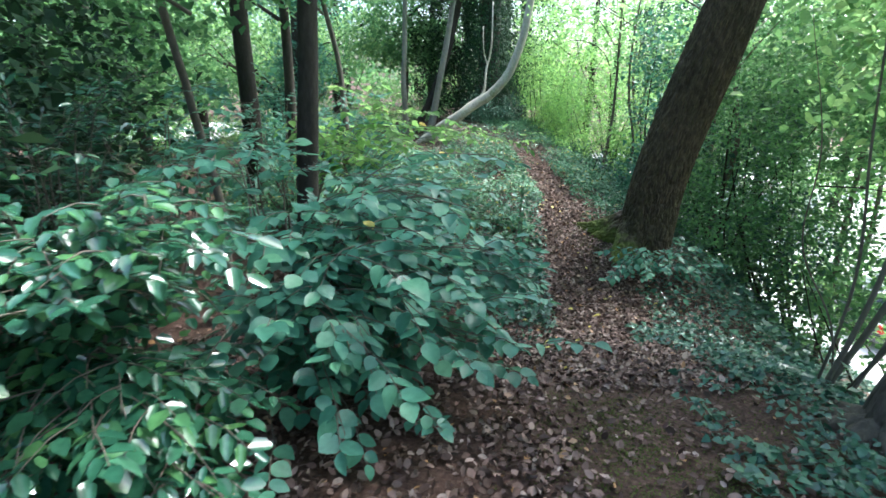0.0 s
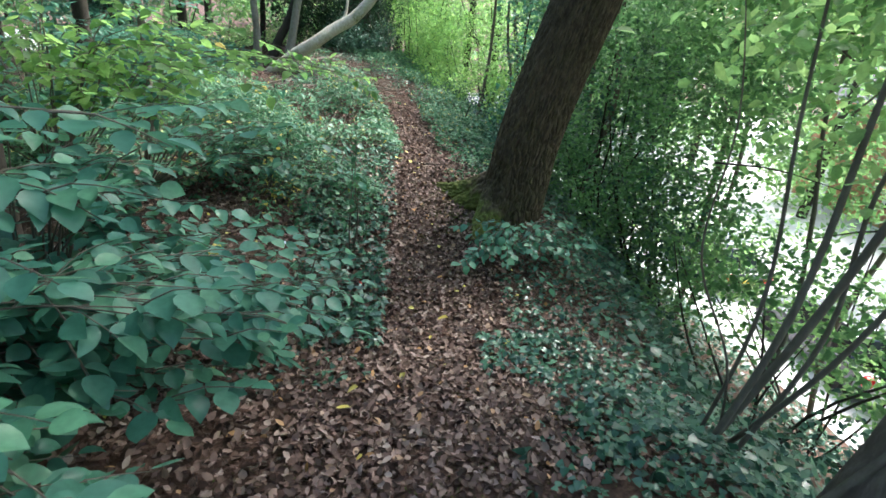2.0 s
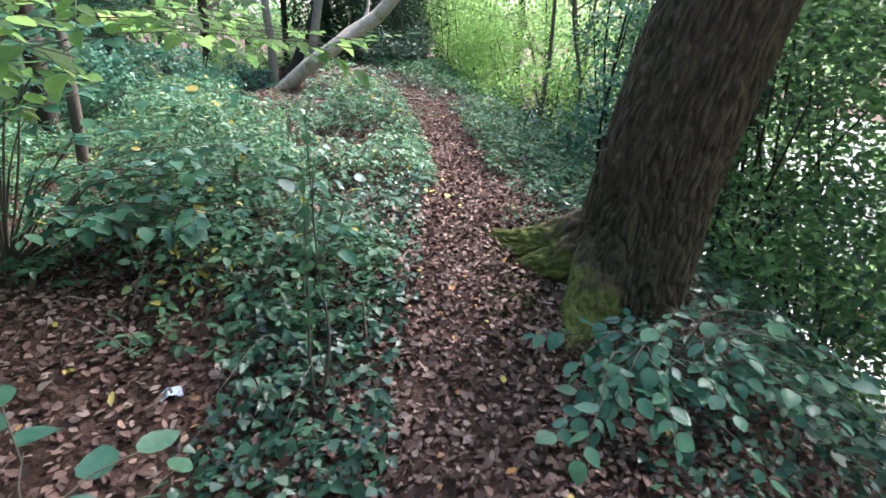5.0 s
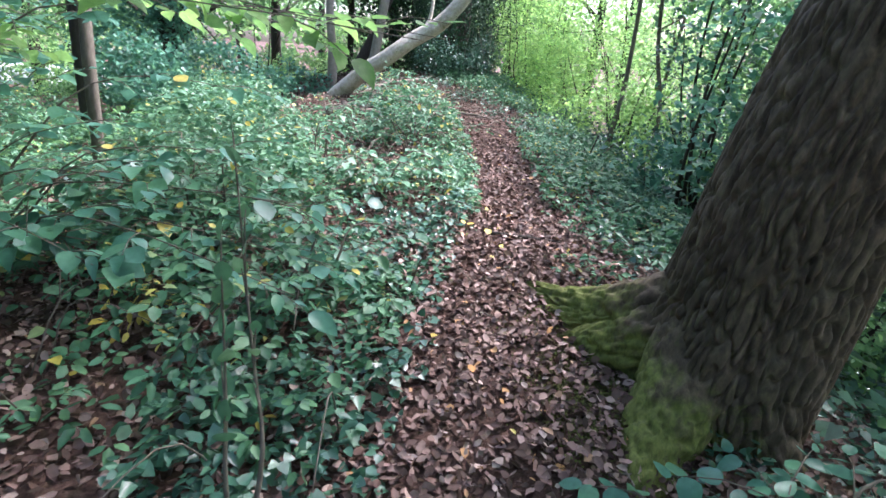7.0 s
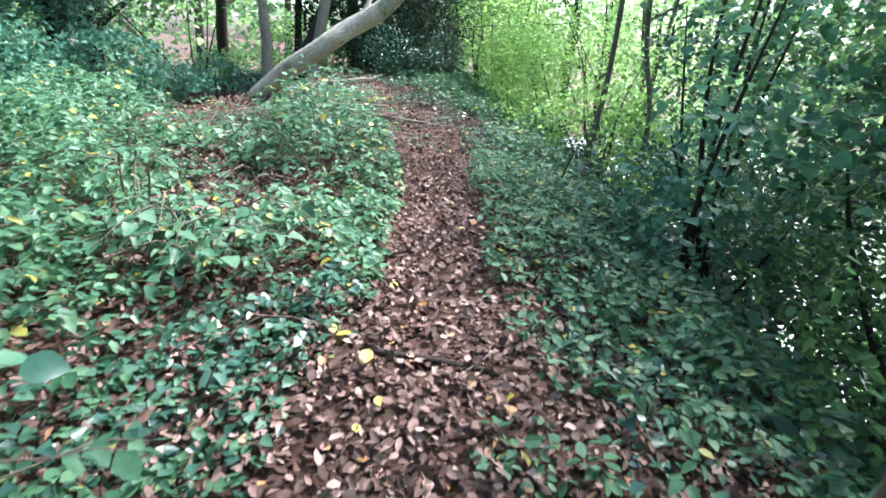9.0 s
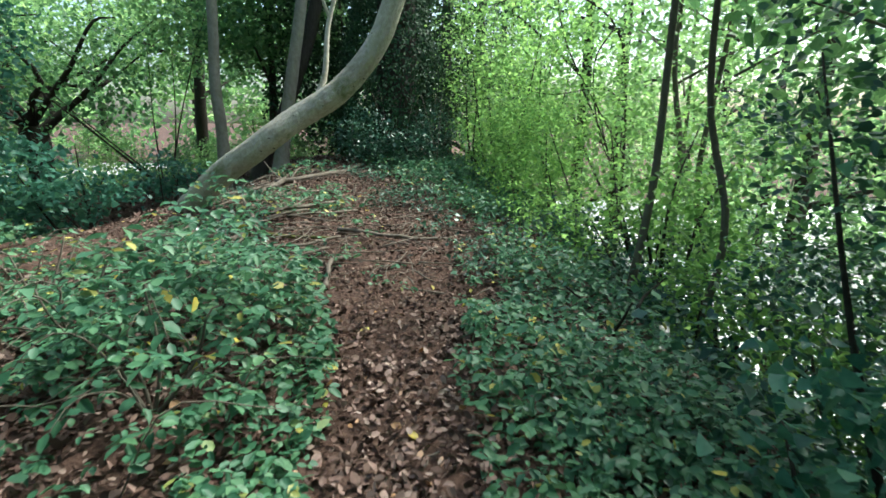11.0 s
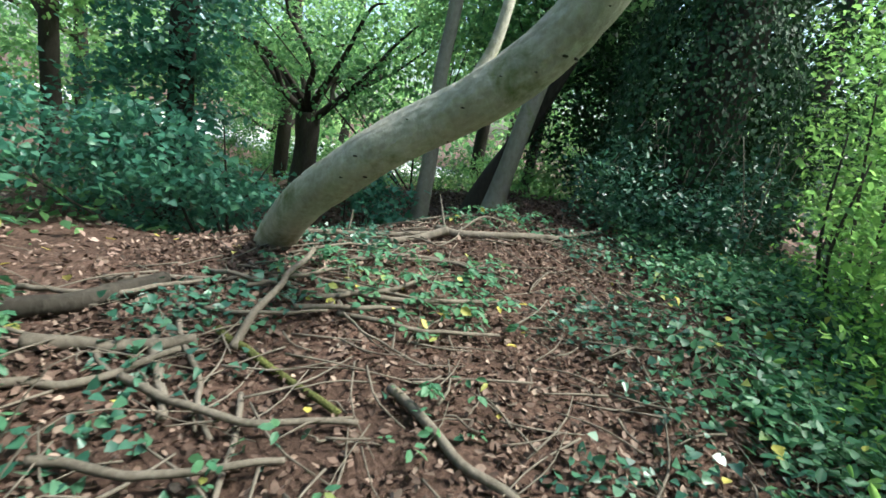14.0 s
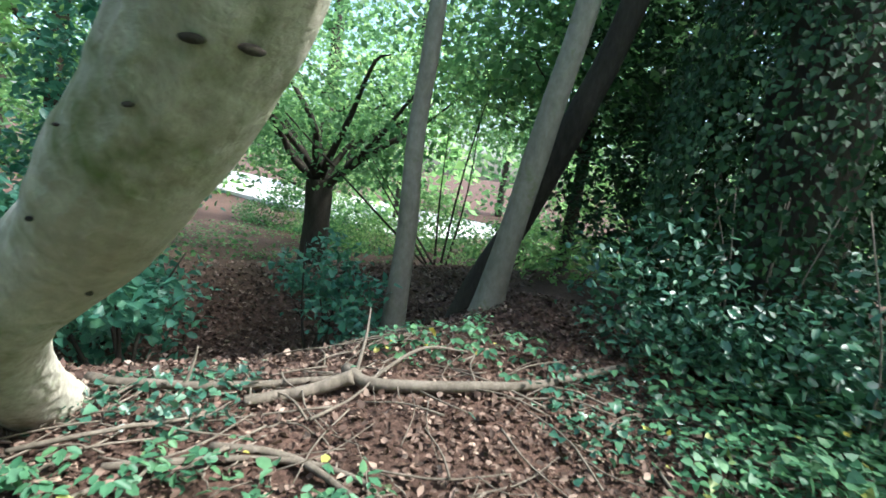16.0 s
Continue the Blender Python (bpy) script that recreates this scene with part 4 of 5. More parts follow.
bush("slope_bush", "dark green growth behind the big tree", [((5.4, 8.2, -1.2), (0.8, 1.0, 1.2)), ((5.5, 10.4, -1.2), (0.8, 1.3, 1.2)), ((5.2, 9.2, 0.6), (0.8, 1.2, 1.0))], 380, 16, 0.17, 0.085, G_IVY, DIAMOND, 6)
bush("brow_bush", "low dark growth below the leaning trunk", [((3.3, 2.4, -1.1), (0.7, 0.9, 0.5)), ((3.5, 1.2, -1.0), (0.8, 1.0, 0.6)), ((4.2, 3.4, -1.7), (0.9, 1.0, 0.6))], 330, 16, 0.13, 0.06, G_IVY, OVAL, 5)
bush("holly_bush", "dark leafy bush below the path edge", [((4.3, 10.8, -1.0), (0.8, 1.0, 0.7)), ((5.0, 11.8, -0.4), (0.9, 0.9, 1.0)), ((4.7, 10.2, -0.6), (0.7, 0.7, 0.8)), ((4.5, 11.2, 1.0), (0.6, 0.9, 0.9)), ((4.7, 11.4, 2.4), (0.8, 1.0, 0.9)), ((5.2, 12.8, -1.0), (0.8, 1.0, 0.8))], 640, 16, 0.13, 0.058, G_IVY, OVAL, 6)
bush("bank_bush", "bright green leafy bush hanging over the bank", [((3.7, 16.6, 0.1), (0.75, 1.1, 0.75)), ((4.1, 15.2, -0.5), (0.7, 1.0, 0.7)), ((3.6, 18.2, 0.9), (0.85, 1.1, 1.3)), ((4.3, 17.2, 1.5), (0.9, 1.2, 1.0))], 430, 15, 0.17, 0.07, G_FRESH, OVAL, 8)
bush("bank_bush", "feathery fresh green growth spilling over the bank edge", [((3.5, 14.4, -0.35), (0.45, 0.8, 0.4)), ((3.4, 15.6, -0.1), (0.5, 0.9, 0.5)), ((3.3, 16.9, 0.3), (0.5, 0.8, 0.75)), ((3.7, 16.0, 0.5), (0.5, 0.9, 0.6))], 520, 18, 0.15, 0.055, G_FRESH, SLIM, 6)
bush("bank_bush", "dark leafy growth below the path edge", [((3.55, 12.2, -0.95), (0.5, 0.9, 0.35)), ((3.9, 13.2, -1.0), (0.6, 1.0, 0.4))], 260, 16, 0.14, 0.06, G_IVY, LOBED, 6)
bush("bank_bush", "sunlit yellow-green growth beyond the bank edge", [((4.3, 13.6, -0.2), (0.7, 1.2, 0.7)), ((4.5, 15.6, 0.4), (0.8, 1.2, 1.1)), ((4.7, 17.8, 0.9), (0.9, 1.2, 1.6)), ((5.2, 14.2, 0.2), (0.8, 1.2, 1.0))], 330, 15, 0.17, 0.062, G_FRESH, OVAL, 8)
bush("bank_bush", "dark growth filling the slope below the path", [((4.5, 12.7, -0.85), (0.5, 0.8, 0.45)), ((4.9, 13.7, -0.35), (0.5, 0.8, 0.5)), ((4.9, 12.0, -0.9), (0.5, 0.8, 0.5)), ((5.2, 14.8, -0.2), (0.5, 0.8, 0.5))], 220, 15, 0.15, 0.075, G_FRESH, OVAL, 5)
bush("bank_bush", "leafy bush low on the slope", [((6.2, 12.5, -2.6), (1.3, 1.6, 1.0)), ((6.4, 15.8, -2.2), (1.3, 1.6, 1.3)), ((6.2, 9.6, -2.6), (1.2, 1.4, 1.0)), ((7.2, 18.6, -1.8), (1.4, 1.6, 1.6)), ((6.6, 14.0, 0.4), (1.2, 1.6, 1.4))], 620, 16, 0.22, 0.11, G_CANOPY, DIAMOND, 8)
bush("bank_bush", "dark low growth along the bank edge", [((3.95, 13.2, -0.95), (0.6, 1.0, 0.5)), ((3.7, 14.4, -0.6), (0.5, 0.8, 0.5)), ((4.6, 14.2, -0.9), (0.6, 0.9, 0.6))], 300, 16, 0.13, 0.06, G_IVY, OVAL, 5)
bush("bank_bush", "bright sprays hanging beside the ivied tree", [((3.15, 17.4, 0.7), (0.5, 0.8, 0.8)), ((3.0, 18.6, 1.8), (0.55, 0.8, 1.4)), ((3.5, 16.4, 1.6), (0.5, 0.9, 1.0)), ((2.9, 19.8, 2.6), (0.6, 0.7, 1.8))], 300, 14, 0.15, 0.06, G_FRESH, OVAL, 5)
bush("holly_bush", "tall dark evergreen standing close to the path", [((3.9, 10.2, -0.5), (0.45, 0.8, 0.7)), ((4.0, 9.6, 0.7), (0.5, 0.9, 0.8)), ((4.2, 10.6, 1.9), (0.5, 0.8, 0.7))], 150, 16, 0.15, 0.075, G_HAZEL, LOBED, 7)
bush("bank_bush", "yellow green shrub beyond the ivy tree", [((3.9, 20.5, 1.0), (1.0, 1.2, 1.2)), ((3.7, 20.5, 3.0), (1.1, 1.2, 1.3)), ((4.6, 19.0, 2.8), (0.9, 1.2, 1.1))], 280, 15, 0.2, 0.09, G_FRESH, OVAL, 6)
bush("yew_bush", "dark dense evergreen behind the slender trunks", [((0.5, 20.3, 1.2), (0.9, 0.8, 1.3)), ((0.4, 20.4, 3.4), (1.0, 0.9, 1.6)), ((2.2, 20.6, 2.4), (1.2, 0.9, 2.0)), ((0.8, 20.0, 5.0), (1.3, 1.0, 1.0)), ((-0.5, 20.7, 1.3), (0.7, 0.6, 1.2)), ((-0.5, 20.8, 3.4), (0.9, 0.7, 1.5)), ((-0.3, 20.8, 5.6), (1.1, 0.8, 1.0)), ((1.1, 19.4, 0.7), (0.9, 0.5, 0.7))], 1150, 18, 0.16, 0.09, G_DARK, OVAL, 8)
bush("beech_growth", "layered light beech sprays over the hollow", [((-4.4, 22.0, 2.6), (2.0, 1.2, 1.0)), ((-8.0, 21.5, 2.4), (2.2, 1.4, 1.2)), ((-2.4, 20.2, 3.0), (1.4, 1.0, 0.9)), ((-6.4, 17.6, 3.4), (1.8, 1.4, 0.9))], 420, 20, 0.26, 0.11, G_BRIGHT, DIAMOND, 6)
bush("hollow_bush", "low sunlit bush beyond the hollow", [((-3.4, 22.3, -0.6), (1.3, 0.7, 0.6)), ((-1.6, 22.6, -0.3), (1.2, 0.8, 0.7)), ((-8.2, 24.0, -0.9), (1.8, 0.9, 0.7)), ((-0.6, 20.4, 0.1), (0.7, 0.6, 0.6))], 420, 16, 0.17, 0.09, G_BRIGHT, DIAMOND, 6)
bush("hollow_bush", "young maple growth at the slender trunk", [((-2.2, 17.7, -0.1), (0.45, 0.4, 0.35)), ((-1.55, 17.55, -0.25), (0.3, 0.3, 0.35))], 70, 14, 0.11, 0.075, G_HAZEL, LOBED, 4)
for k in range(7):
    hx, hy = -17 + 2.7 * k, 25.6 + 0.7 * math.sin(2.1 * k)
    hz0 = float(ground_z(hx, hy))
    bush("far_hedge", "sunlit hedge growth before the street", [((hx, hy, hz0 + 0.45), (1.6, 0.8, 0.55)), ((hx + 0.8, hy + 0.4, hz0 + 1.2 + 0.5 * math.sin(3 * k)), (1.1, 0.7, 0.5))], 150, 16, 0.2, 0.12, G_BRIGHT if k % 2 else G_CANOPY, DIAMOND, 4)
bush("hollow_bush", "leafy bush at the edge of the hollow", [((-2.2, 15.8, -0.15), (0.6, 0.5, 0.3)), ((-2.9, 15.2, 0.1), (0.9, 0.6, 0.5)), ((-3.9, 14.2, 0.1), (1.0, 0.8, 0.6))], 260, 14, 0.12, 0.08, G_HAZEL, LOBED, 5)
bush("street_bush", "sunlit leaves hanging before the street", [((5.6, 5.4, -1.4), (0.9, 1.2, 0.8)), ((5.4, 7.2, -1.3), (0.8, 1.0, 1.1)), ((6.2, 3.4, -0.6), (1.0, 1.2, 0.9))], 240, 14, 0.2, 0.09, G_CANOPY, OVAL, 6)
bush("street_bush", "light leafy growth rising before the street", [((8.4, 6.6, -2.4), (1.5, 1.8, 0.9)), ((8.6, 9.8, -2.6), (1.5, 1.8, 1.0)), ((8.2, 3.4, -2.0), (1.5, 1.8, 1.0)), ((8.8, 12.8, -2.6), (1.4, 1.6, 1.2)), ((9.2, 7.6, -0.6), (1.6, 2.2, 0.9))], 520, 14, 0.25, 0.12, G_BRIGHT, DIAMOND, 8)

# saplings on the slope, one with an arching bare branch
for (x, y, h, r0) in [(5.75, 16.9, 6.5, 0.055), (5.7, 15.2, 6.5, 0.045), (3.95, 13.2, 5.5, 0.038), (4.45, 13.0, 5.4, 0.035), (4.6, 9.0, 5.5, 0.05), (6.6, 18.4, 6.0, 0.05)]:
    simple_tree(x, y, r0, h, G_BRIGHT, "bank_sapling", "slim dark sapling rising from the bank", lean=0.15, low=0.55, wide=1.6, clumps=110 if y > 14 else 45, per=16, size=0.11, limbs=5, bark=THIN_BARK)
ab = at_ground(4.9, 17.6)
arch = empty("arching_branch", ab, "dead arching branches hanging beside the path", "branch")
for k, pts in enumerate([[[0.6, 0.2, 0.0], [0.5, 0, 2.4], [0.1, -0.4, 3.6], [-0.9, -0.8, 4.0], [-1.9, -1.2, 3.7]], [[0.1, -0.4, 3.6], [-0.3, -0.8, 3.0], [-0.2, -1.0, 2.0], [0.2, -1.1, 1.2]], [[-0.9, -0.8, 4.0], [-0.8, -1.2, 3.2], [-0.3, -1.5, 2.2], [0.3, -1.7, 1.2]], [[0.5, 0, 2.4], [0.0, -0.4, 2.7], [-0.9, -0.7, 2.6], [-1.6, -0.9, 2.75]], [[-0.4, -0.6, 2.7], [-0.1, -0.8, 2.0], [0.1, -0.9, 1.4]]]):
    part("branch", tubes("branch", [(pts, [0.03, 0.022, 0.018, 0.012, 0.006] if len(pts) == 5 else [0.014, 0.011, 0.008, 0.004], 6, 20)], DARK_BARK), arch)


# ---- fallen branches ----
def fallen(label, pts, r0, r1, material=None, extra=()):
    r0, r1 = (r0 * 1.3, r1 * 1.3) if r0 > 0.009 else (r0, r1)
    base = at_ground(pts[0][0], pts[0][1], r0 * 0.6)
    t = empty("fallen_branch", base, label, "branch", "fallen branches")
    def rel(p, r):
        return np.array([p[0], p[1], float(ground_z(p[0], p[1])) + r * 0.9 + 0.012 + (p[2] if len(p) > 2 else 0)]) - base
    line = [rel(p, r0) for p in pts]
    fine = spine(line, 9) + rng.normal(size=(9, 3)) * [0.007, 0.007, 0.003]
    part("branch", tubes("branch", [(fine, list(np.linspace(r0, r1, 9)), 8, 28)], material or DEAD_WOOD), t)
    for e in extra:
        part("twig", tubes("twig", [([rel(p, r1) for p in e], [r1 * 0.6, r1 * 0.45, r1 * 0.25][:len(e)], 6, 12)], material or DEAD_WOOD), t)


fallen("forked grey dead branch lying across the path", [(1.31, 14.04), (1.76, 13.86), (2.12, 13.84), (2.42, 13.88)], 0.018, 0.01, extra=[[(1.95, 13.85), (2.05, 13.72), (2.15, 13.62)]])
fallen("long grey fallen branch along the crest", [(0.1, 16.15), (0.35, 16.1), (0.78, 16.5), (0.95, 16.85), (1.15, 17.4)], 0.03, 0.016, extra=[[(0.2, 16.12), (0.0, 16.35, 0.12), (-0.15, 16.5, 0.25)], [(0.3, 16.1), (0.35, 16.45, 0.1), (0.45, 16.75, 0.05)]])
fallen("pale barkless branch stub on bare soil", [(0.02, 15.6), (0.14, 15.84), (0.26, 16.05, 0.04)], 0.022, 0.03, DEAD_WOOD)
fallen("long dead branch at the edge of the hollow", [(-0.7, 15.15), (-0.3, 15.45), (-0.02, 15.8), (0.15, 16.05)], 0.022, 0.014, extra=[[(-0.3, 15.45), (-0.32, 15.5, 0.12), (-0.33, 15.52, 0.2)]])
fallen("curved dead stick on the leaf litter", [(0.3, 15.3), (0.55, 15.5), (0.8, 15.52), (1.1, 15.55)], 0.015, 0.009)
fallen("mossy green stick on the ground", [(0.45, 13.8), (0.83, 13.78), (1.28, 13.76)], 0.016, 0.011, MOSSY)
fallen("dead branch in a heap of sticks", [(0.3, 12.95), (0.5, 13.2), (0.57, 13.55, 0.05)], 0.016, 0.01)
fallen("thick grey dead branch in a heap of sticks", [(0.12, 13.15), (0.34, 13.39), (0.52, 13.66)], 0.028, 0.02, extra=[[(0.3, 13.35), (0.42, 13.3), (0.6, 13.32)]])
fallen("mossy log half buried in leaves", [(-0.35, 13.15), (-0.17, 13.5), (-0.25, 13.95)], 0.045, 0.035, DARK_BARK)
fallen("dead branch propped on the heap", [(0.62, 13.75), (0.45, 14.08, 0.06), (0.15, 14.65, 0.1)], 0.017, 0.012)
fallen("dead branch beside the bowed trunk", [(-0.6, 13.8), (-0.25, 14.08), (0.2, 14.4)], 0.018, 0.01)
fallen("long thin dead stick", [(0.15, 13.78), (0.65, 13.55), (1.05, 13.36)], 0.013, 0.008)
fallen("short grey stick among leaves", [(0.35, 13.55), (0.85, 13.32)], 0.02, 0.015)
fallen("curved stick under bramble leaves", [(0.2, 14.95), (0.5, 15.42), (0.85, 15.6), (1.1, 15.57)], 0.012, 0.008)
fallen("thin stick pointing at the path", [(0.9, 13.6), (1.27, 13.26), (1.4, 13.08)], 0.01, 0.007)
fallen("pale snapped stick beside the path", [(1.5, 12.5), (1.45, 12.92, 0.06), (1.5, 13.3)], 0.016, 0.012)
fallen("dark stick lying across the path", [(1.8, 8.5), (2.13, 8.43), (2.32, 8.37)], 0.013, 0.009, DARK_BARK)
fallen("short stick on the path edge", [(1.62, 9.35), (1.75, 9.62), (1.85, 9.75)], 0.012, 0.009)
fallen("pale stick standing in the ivy", [(0.35, 7.35), (0.42, 7.45, 0.15), (0.52, 7.6, 0.3)], 0.008, 0.006)
for k in range(16):
    x0, y0 = rng.uniform(-0.7, 0.9), rng.uniform(12.9, 14.9)
    a, ln, w = rng.uniform(-0.5, 1.3), rng.uniform(0.45, 1.1), rng.uniform(0.008, 0.015)
    fallen("dead branch lying in the heap of sticks", [(x0, y0, 0.02), (x0 + ln * 0.5 * math.cos(a), y0 + ln * 0.5 * math.sin(a), 0.05), (x0 + ln * math.cos(a + 0.25), y0 + ln * math.sin(a + 0.25), 0.02)], w, w * 0.6)
for k in range(72):
    x0, y0 = rng.uniform(-0.6, 2.6), rng.uniform(12.6, 16.6)
    a, ln = rng.uniform(0, 6.3), rng.uniform(0.12, 0.35)
    fallen("thin dry twig on the ground", [(x0, y0), (x0 + ln * 0.5 * math.cos(a), y0 + ln * 0.5 * math.sin(a), 0.01), (x0 + ln * math.cos(a + 0.2), y0 + ln * math.sin(a + 0.2))], 0.005, 0.003)
for k in range(26):
    y0 = rng.uniform(2.5, 11.5)
    x0 = float(np.interp(y0, YS, XC)) + rng.uniform(-0.7, 0.8)
    a, ln = rng.uniform(0, 6.3), rng.uniform(0.1, 0.25)
    fallen("thin dry twig on the path", [(x0, y0), (x0 + ln * 0.5 * math.cos(a), y0 + ln * 0.5 * math.sin(a), 0.01), (x0 + ln * math.cos(a + 0.2), y0 + ln * math.sin(a + 0.2))], 0.005, 0.003)


# ---- parked cars in the street below ----
def box_mesh(name, parts, material):
    """Bevelled boxes joined: (centre, size, taper of the top)."""
    bm = bmesh.new()
    for c, s, tp in parts:
        g = bmesh.ops.create_cube(bm, size=1.0)
        for v in g["verts"]:
            if v.co.z > 0:
                v.co.x *= tp
                v.co.y *= tp
            v.co = Vector((v.co.x * s[0] + c[0], v.co.y * s[1] + c[1], v.co.z * s[2] + c[2]))
    bmesh.ops.bevel(bm, geom=bm.edges[:], offset=0.09, segments=2, affect="EDGES", profile=0.6)
    me = bpy.data.meshes.new(name)
    bm.to_mesh(me)
    bm.free()
    me.materials.append(material)
    return me


def car(x, y, z, turn, paint, label):
    t = empty("car", (x, y, z), label, "car", "parked cars")
    part("body", box_mesh("body", [((0, 0, 0.55), (1.74, 4.1, 0.62), 0.97)], paint), t)
    part("cabin", box_mesh("cabin", [((0, -0.25, 1.12), (1.58, 2.5, 0.62), 0.78)], GLASSM), t, "dark glazed cabin")
    part("roof", box_mesh("roof", [((0, -0.25, 1.44), (1.24, 1.75, 0.22), 0.95)], paint), t)
    for sx2 in (-1, 1):
        part("tail_lamp", box_mesh("tail_lamp", [((0.7 * sx2, -2.05, 0.72), (0.26, 0.22, 0.3), 0.95)], REDLAMP), t, "red tail lamp")
        for sy2 in (-1.3, 1.3):
            bm = bmesh.new()
            bmesh.ops.create_cone(bm, cap_ends=True, segments=20, radius1=0.31, radius2=0.31, depth=0.2, matrix=pose(0.8 * sx2, sy2, 0.31, 0, 90, 0))
            me = bpy.data.meshes.new("wheel")
            bm.to_mesh(me)
            bm.free()
            me.materials.append(RUBBER)
            part("wheel", me, t)
    part("number_plate", box_mesh("number_plate", [((0, -2.06, 0.62), (0.52, 0.2, 0.2), 1.0)], PLATE), t, "yellow number plate")
    part("bumper", box_mesh("bumper", [((0, -2.02, 0.38), (1.7, 0.25, 0.22), 1.0)], CARGREY), t)
    t.rotation_euler = (0, 0, radians(turn))
    return t


car(14.2, 11.2, -6.55, -8, CARGREY, "grey hatchback parked in the sunlit street")
car(14.0, 8.2, -6.55, -8, CARWHITE, "silver car parked in the street")
car(14.4, 16.5, -6.55, -6, CARGREY, "dark car parked further along the street")


def house(x, y, z, label):
    """A two-storey brick house facing the bank: walls with real openings, a pitched roof, a chimney."""
    t = empty("house", (x, y, z), label, "house", "houses across the street")
    wide, deep, high = 7.2, 7.0, 5.4
    holes = [(-2.2, 0.9, 1.5, 1.4), (-2.2, 3.6, 1.3, 1.3), (2.0, 3.6, 1.3, 1.3), (2.0, 0.0, 1.0, 2.1)]
    ys = sorted({-wide / 2, wide / 2, *[h[0] - h[2] / 2 for h in holes], *[h[0] + h[2] / 2 for h in holes]})
    zs = sorted({0.0, high, *[h[1] for h in holes], *[h[1] + h[3] for h in holes]})
    bm = bmesh.new()
    for y0, y1 in zip(ys, ys[1:]):
        for z0, z1 in zip(zs, zs[1:]):
            cy, cz = (y0 + y1) / 2, (z0 + z1) / 2
            if not any(abs(cy - h[0]) < h[2] / 2 and h[1] < cz < h[1] + h[3] for h in holes):
                bmesh.ops.create_cube(bm, size=1.0, matrix=Matrix.LocRotScale((0.14, cy, cz), None, (0.28, y1 - y0, z1 - z0)))
    for c, d in (((deep / 2 + 0.28, -wide / 2 + 0.14, high / 2), (deep - 0.004, 0.28, high)), ((deep / 2 + 0.28, wide / 2 - 0.14, high / 2), (deep - 0.004, 0.28, high)), ((deep + 0.14, 0, high / 2), (0.28, wide - 0.56, high))):
        bmesh.ops.create_cube(bm, size=1.0, matrix=Matrix.LocRotScale(c, None, d))
    me = bpy.data.meshes.new("wall")
    bm.to_mesh(me)
    bm.free()
    me.materials.append(BRICKM)
    part("wall", me, t, "warm red brick wall")
    xa, xb, xm, h2 = -0.35, deep + 0.6, deep / 2 + 0.14, wide / 2 + 0.2
    v = [(xa, -h2, high), (xm, -h2, high + 2.6), (xb, -h2, high), (xa, h2, high), (xm, h2, high + 2.6), (xb, h2, high)]
    me = bpy.data.meshes.new("roof")
    me.from_pydata(v, [], [(0, 3, 4, 1), (1, 4, 5, 2), (0, 1, 2), (3, 5, 4), (0, 2, 5, 3)])
    me.materials.append(ROOFM)
    roof = part("roof", me, t, "grey tiled pitched roof")
    part("chimney", box_mesh("chimney", [((xm, h2 - 0.8, high + 2.7), (0.6, 0.9, 1.6), 1.0)], BRICKM), roof)
    for cy, z0, w, h in holes[:3]:
        win = part("window", box_mesh("window", [((0.12, cy, z0 + h / 2 - 0.02), (0.1, 0.2, h), 1.0), ((0.12, cy - w / 2 + 0.08, z0 + h / 2), (0.1, 0.2, h), 1.0), ((0.12, cy + w / 2 - 0.08, z0 + h / 2), (0.1, 0.2, h), 1.0)], FRAMEM), t, "white framed window")
        part("pane", box_mesh("pane", [((0.2, cy, z0 + h / 2), (0.19, w - 0.02, h - 0.02), 1.0)], GLASSM), win)
    part("door", box_mesh("door", [((0.16, 2.0, 1.05), (0.19, 0.98, 2.08), 1.0)], FRAMEM), t, "white front door")


for k in range(4):
    house(27.0, -6.0 + 9.5 * k, -6.55, "brick house with a pitched roof across the street")

# trees across the street
for k in range(9):
    x, y = 23.5 + 1.2 * math.sin(2.3 * k), -8 + 7.5 * k
    b = at_ground(x, y)
    tree("street_tree", "leafy sunlit tree across the street", [b, b + [0.1, 0, 4], b + [0.3, 0, 9]], [0.25, 0.2, 0.1], DARK_BARK, (),
         [([(b + [0, 0, 5.5], (3.2, 3.2, 3.4)), (b + [0.5, 0.6, 2.0], (2.9, 2.9, 1.8))], 130, 16, 0.5, 0.32, G_BRIGHT if k % 3 else G_CANOPY, DIAMOND)], "street trees", 8, 8)


# ---- far woodland ----
for k in range(34):
    a = radians(-75 + 360 / 34 * k + 4 * math.sin(7 * k))
    R = 42 + 9 * math.sin(3.7 * k)
    x, y = 2 + R * math.sin(a), 10 + R * math.cos(a)
    b = at_ground(x, y)
    hgt = 10 + 3 * math.sin(5.1 * k) - b[2]
    tree("far_tree", "distant leafy tree beyond the street", [b, b + [0.1, 0, hgt * 0.5], b + [0.3, 0, hgt]], [0.3, 0.25, 0.1], DARK_BARK, (),
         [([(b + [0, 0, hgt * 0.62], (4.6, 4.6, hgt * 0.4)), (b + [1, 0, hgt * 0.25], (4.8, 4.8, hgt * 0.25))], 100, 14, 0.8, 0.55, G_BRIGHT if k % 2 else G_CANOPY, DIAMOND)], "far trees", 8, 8)


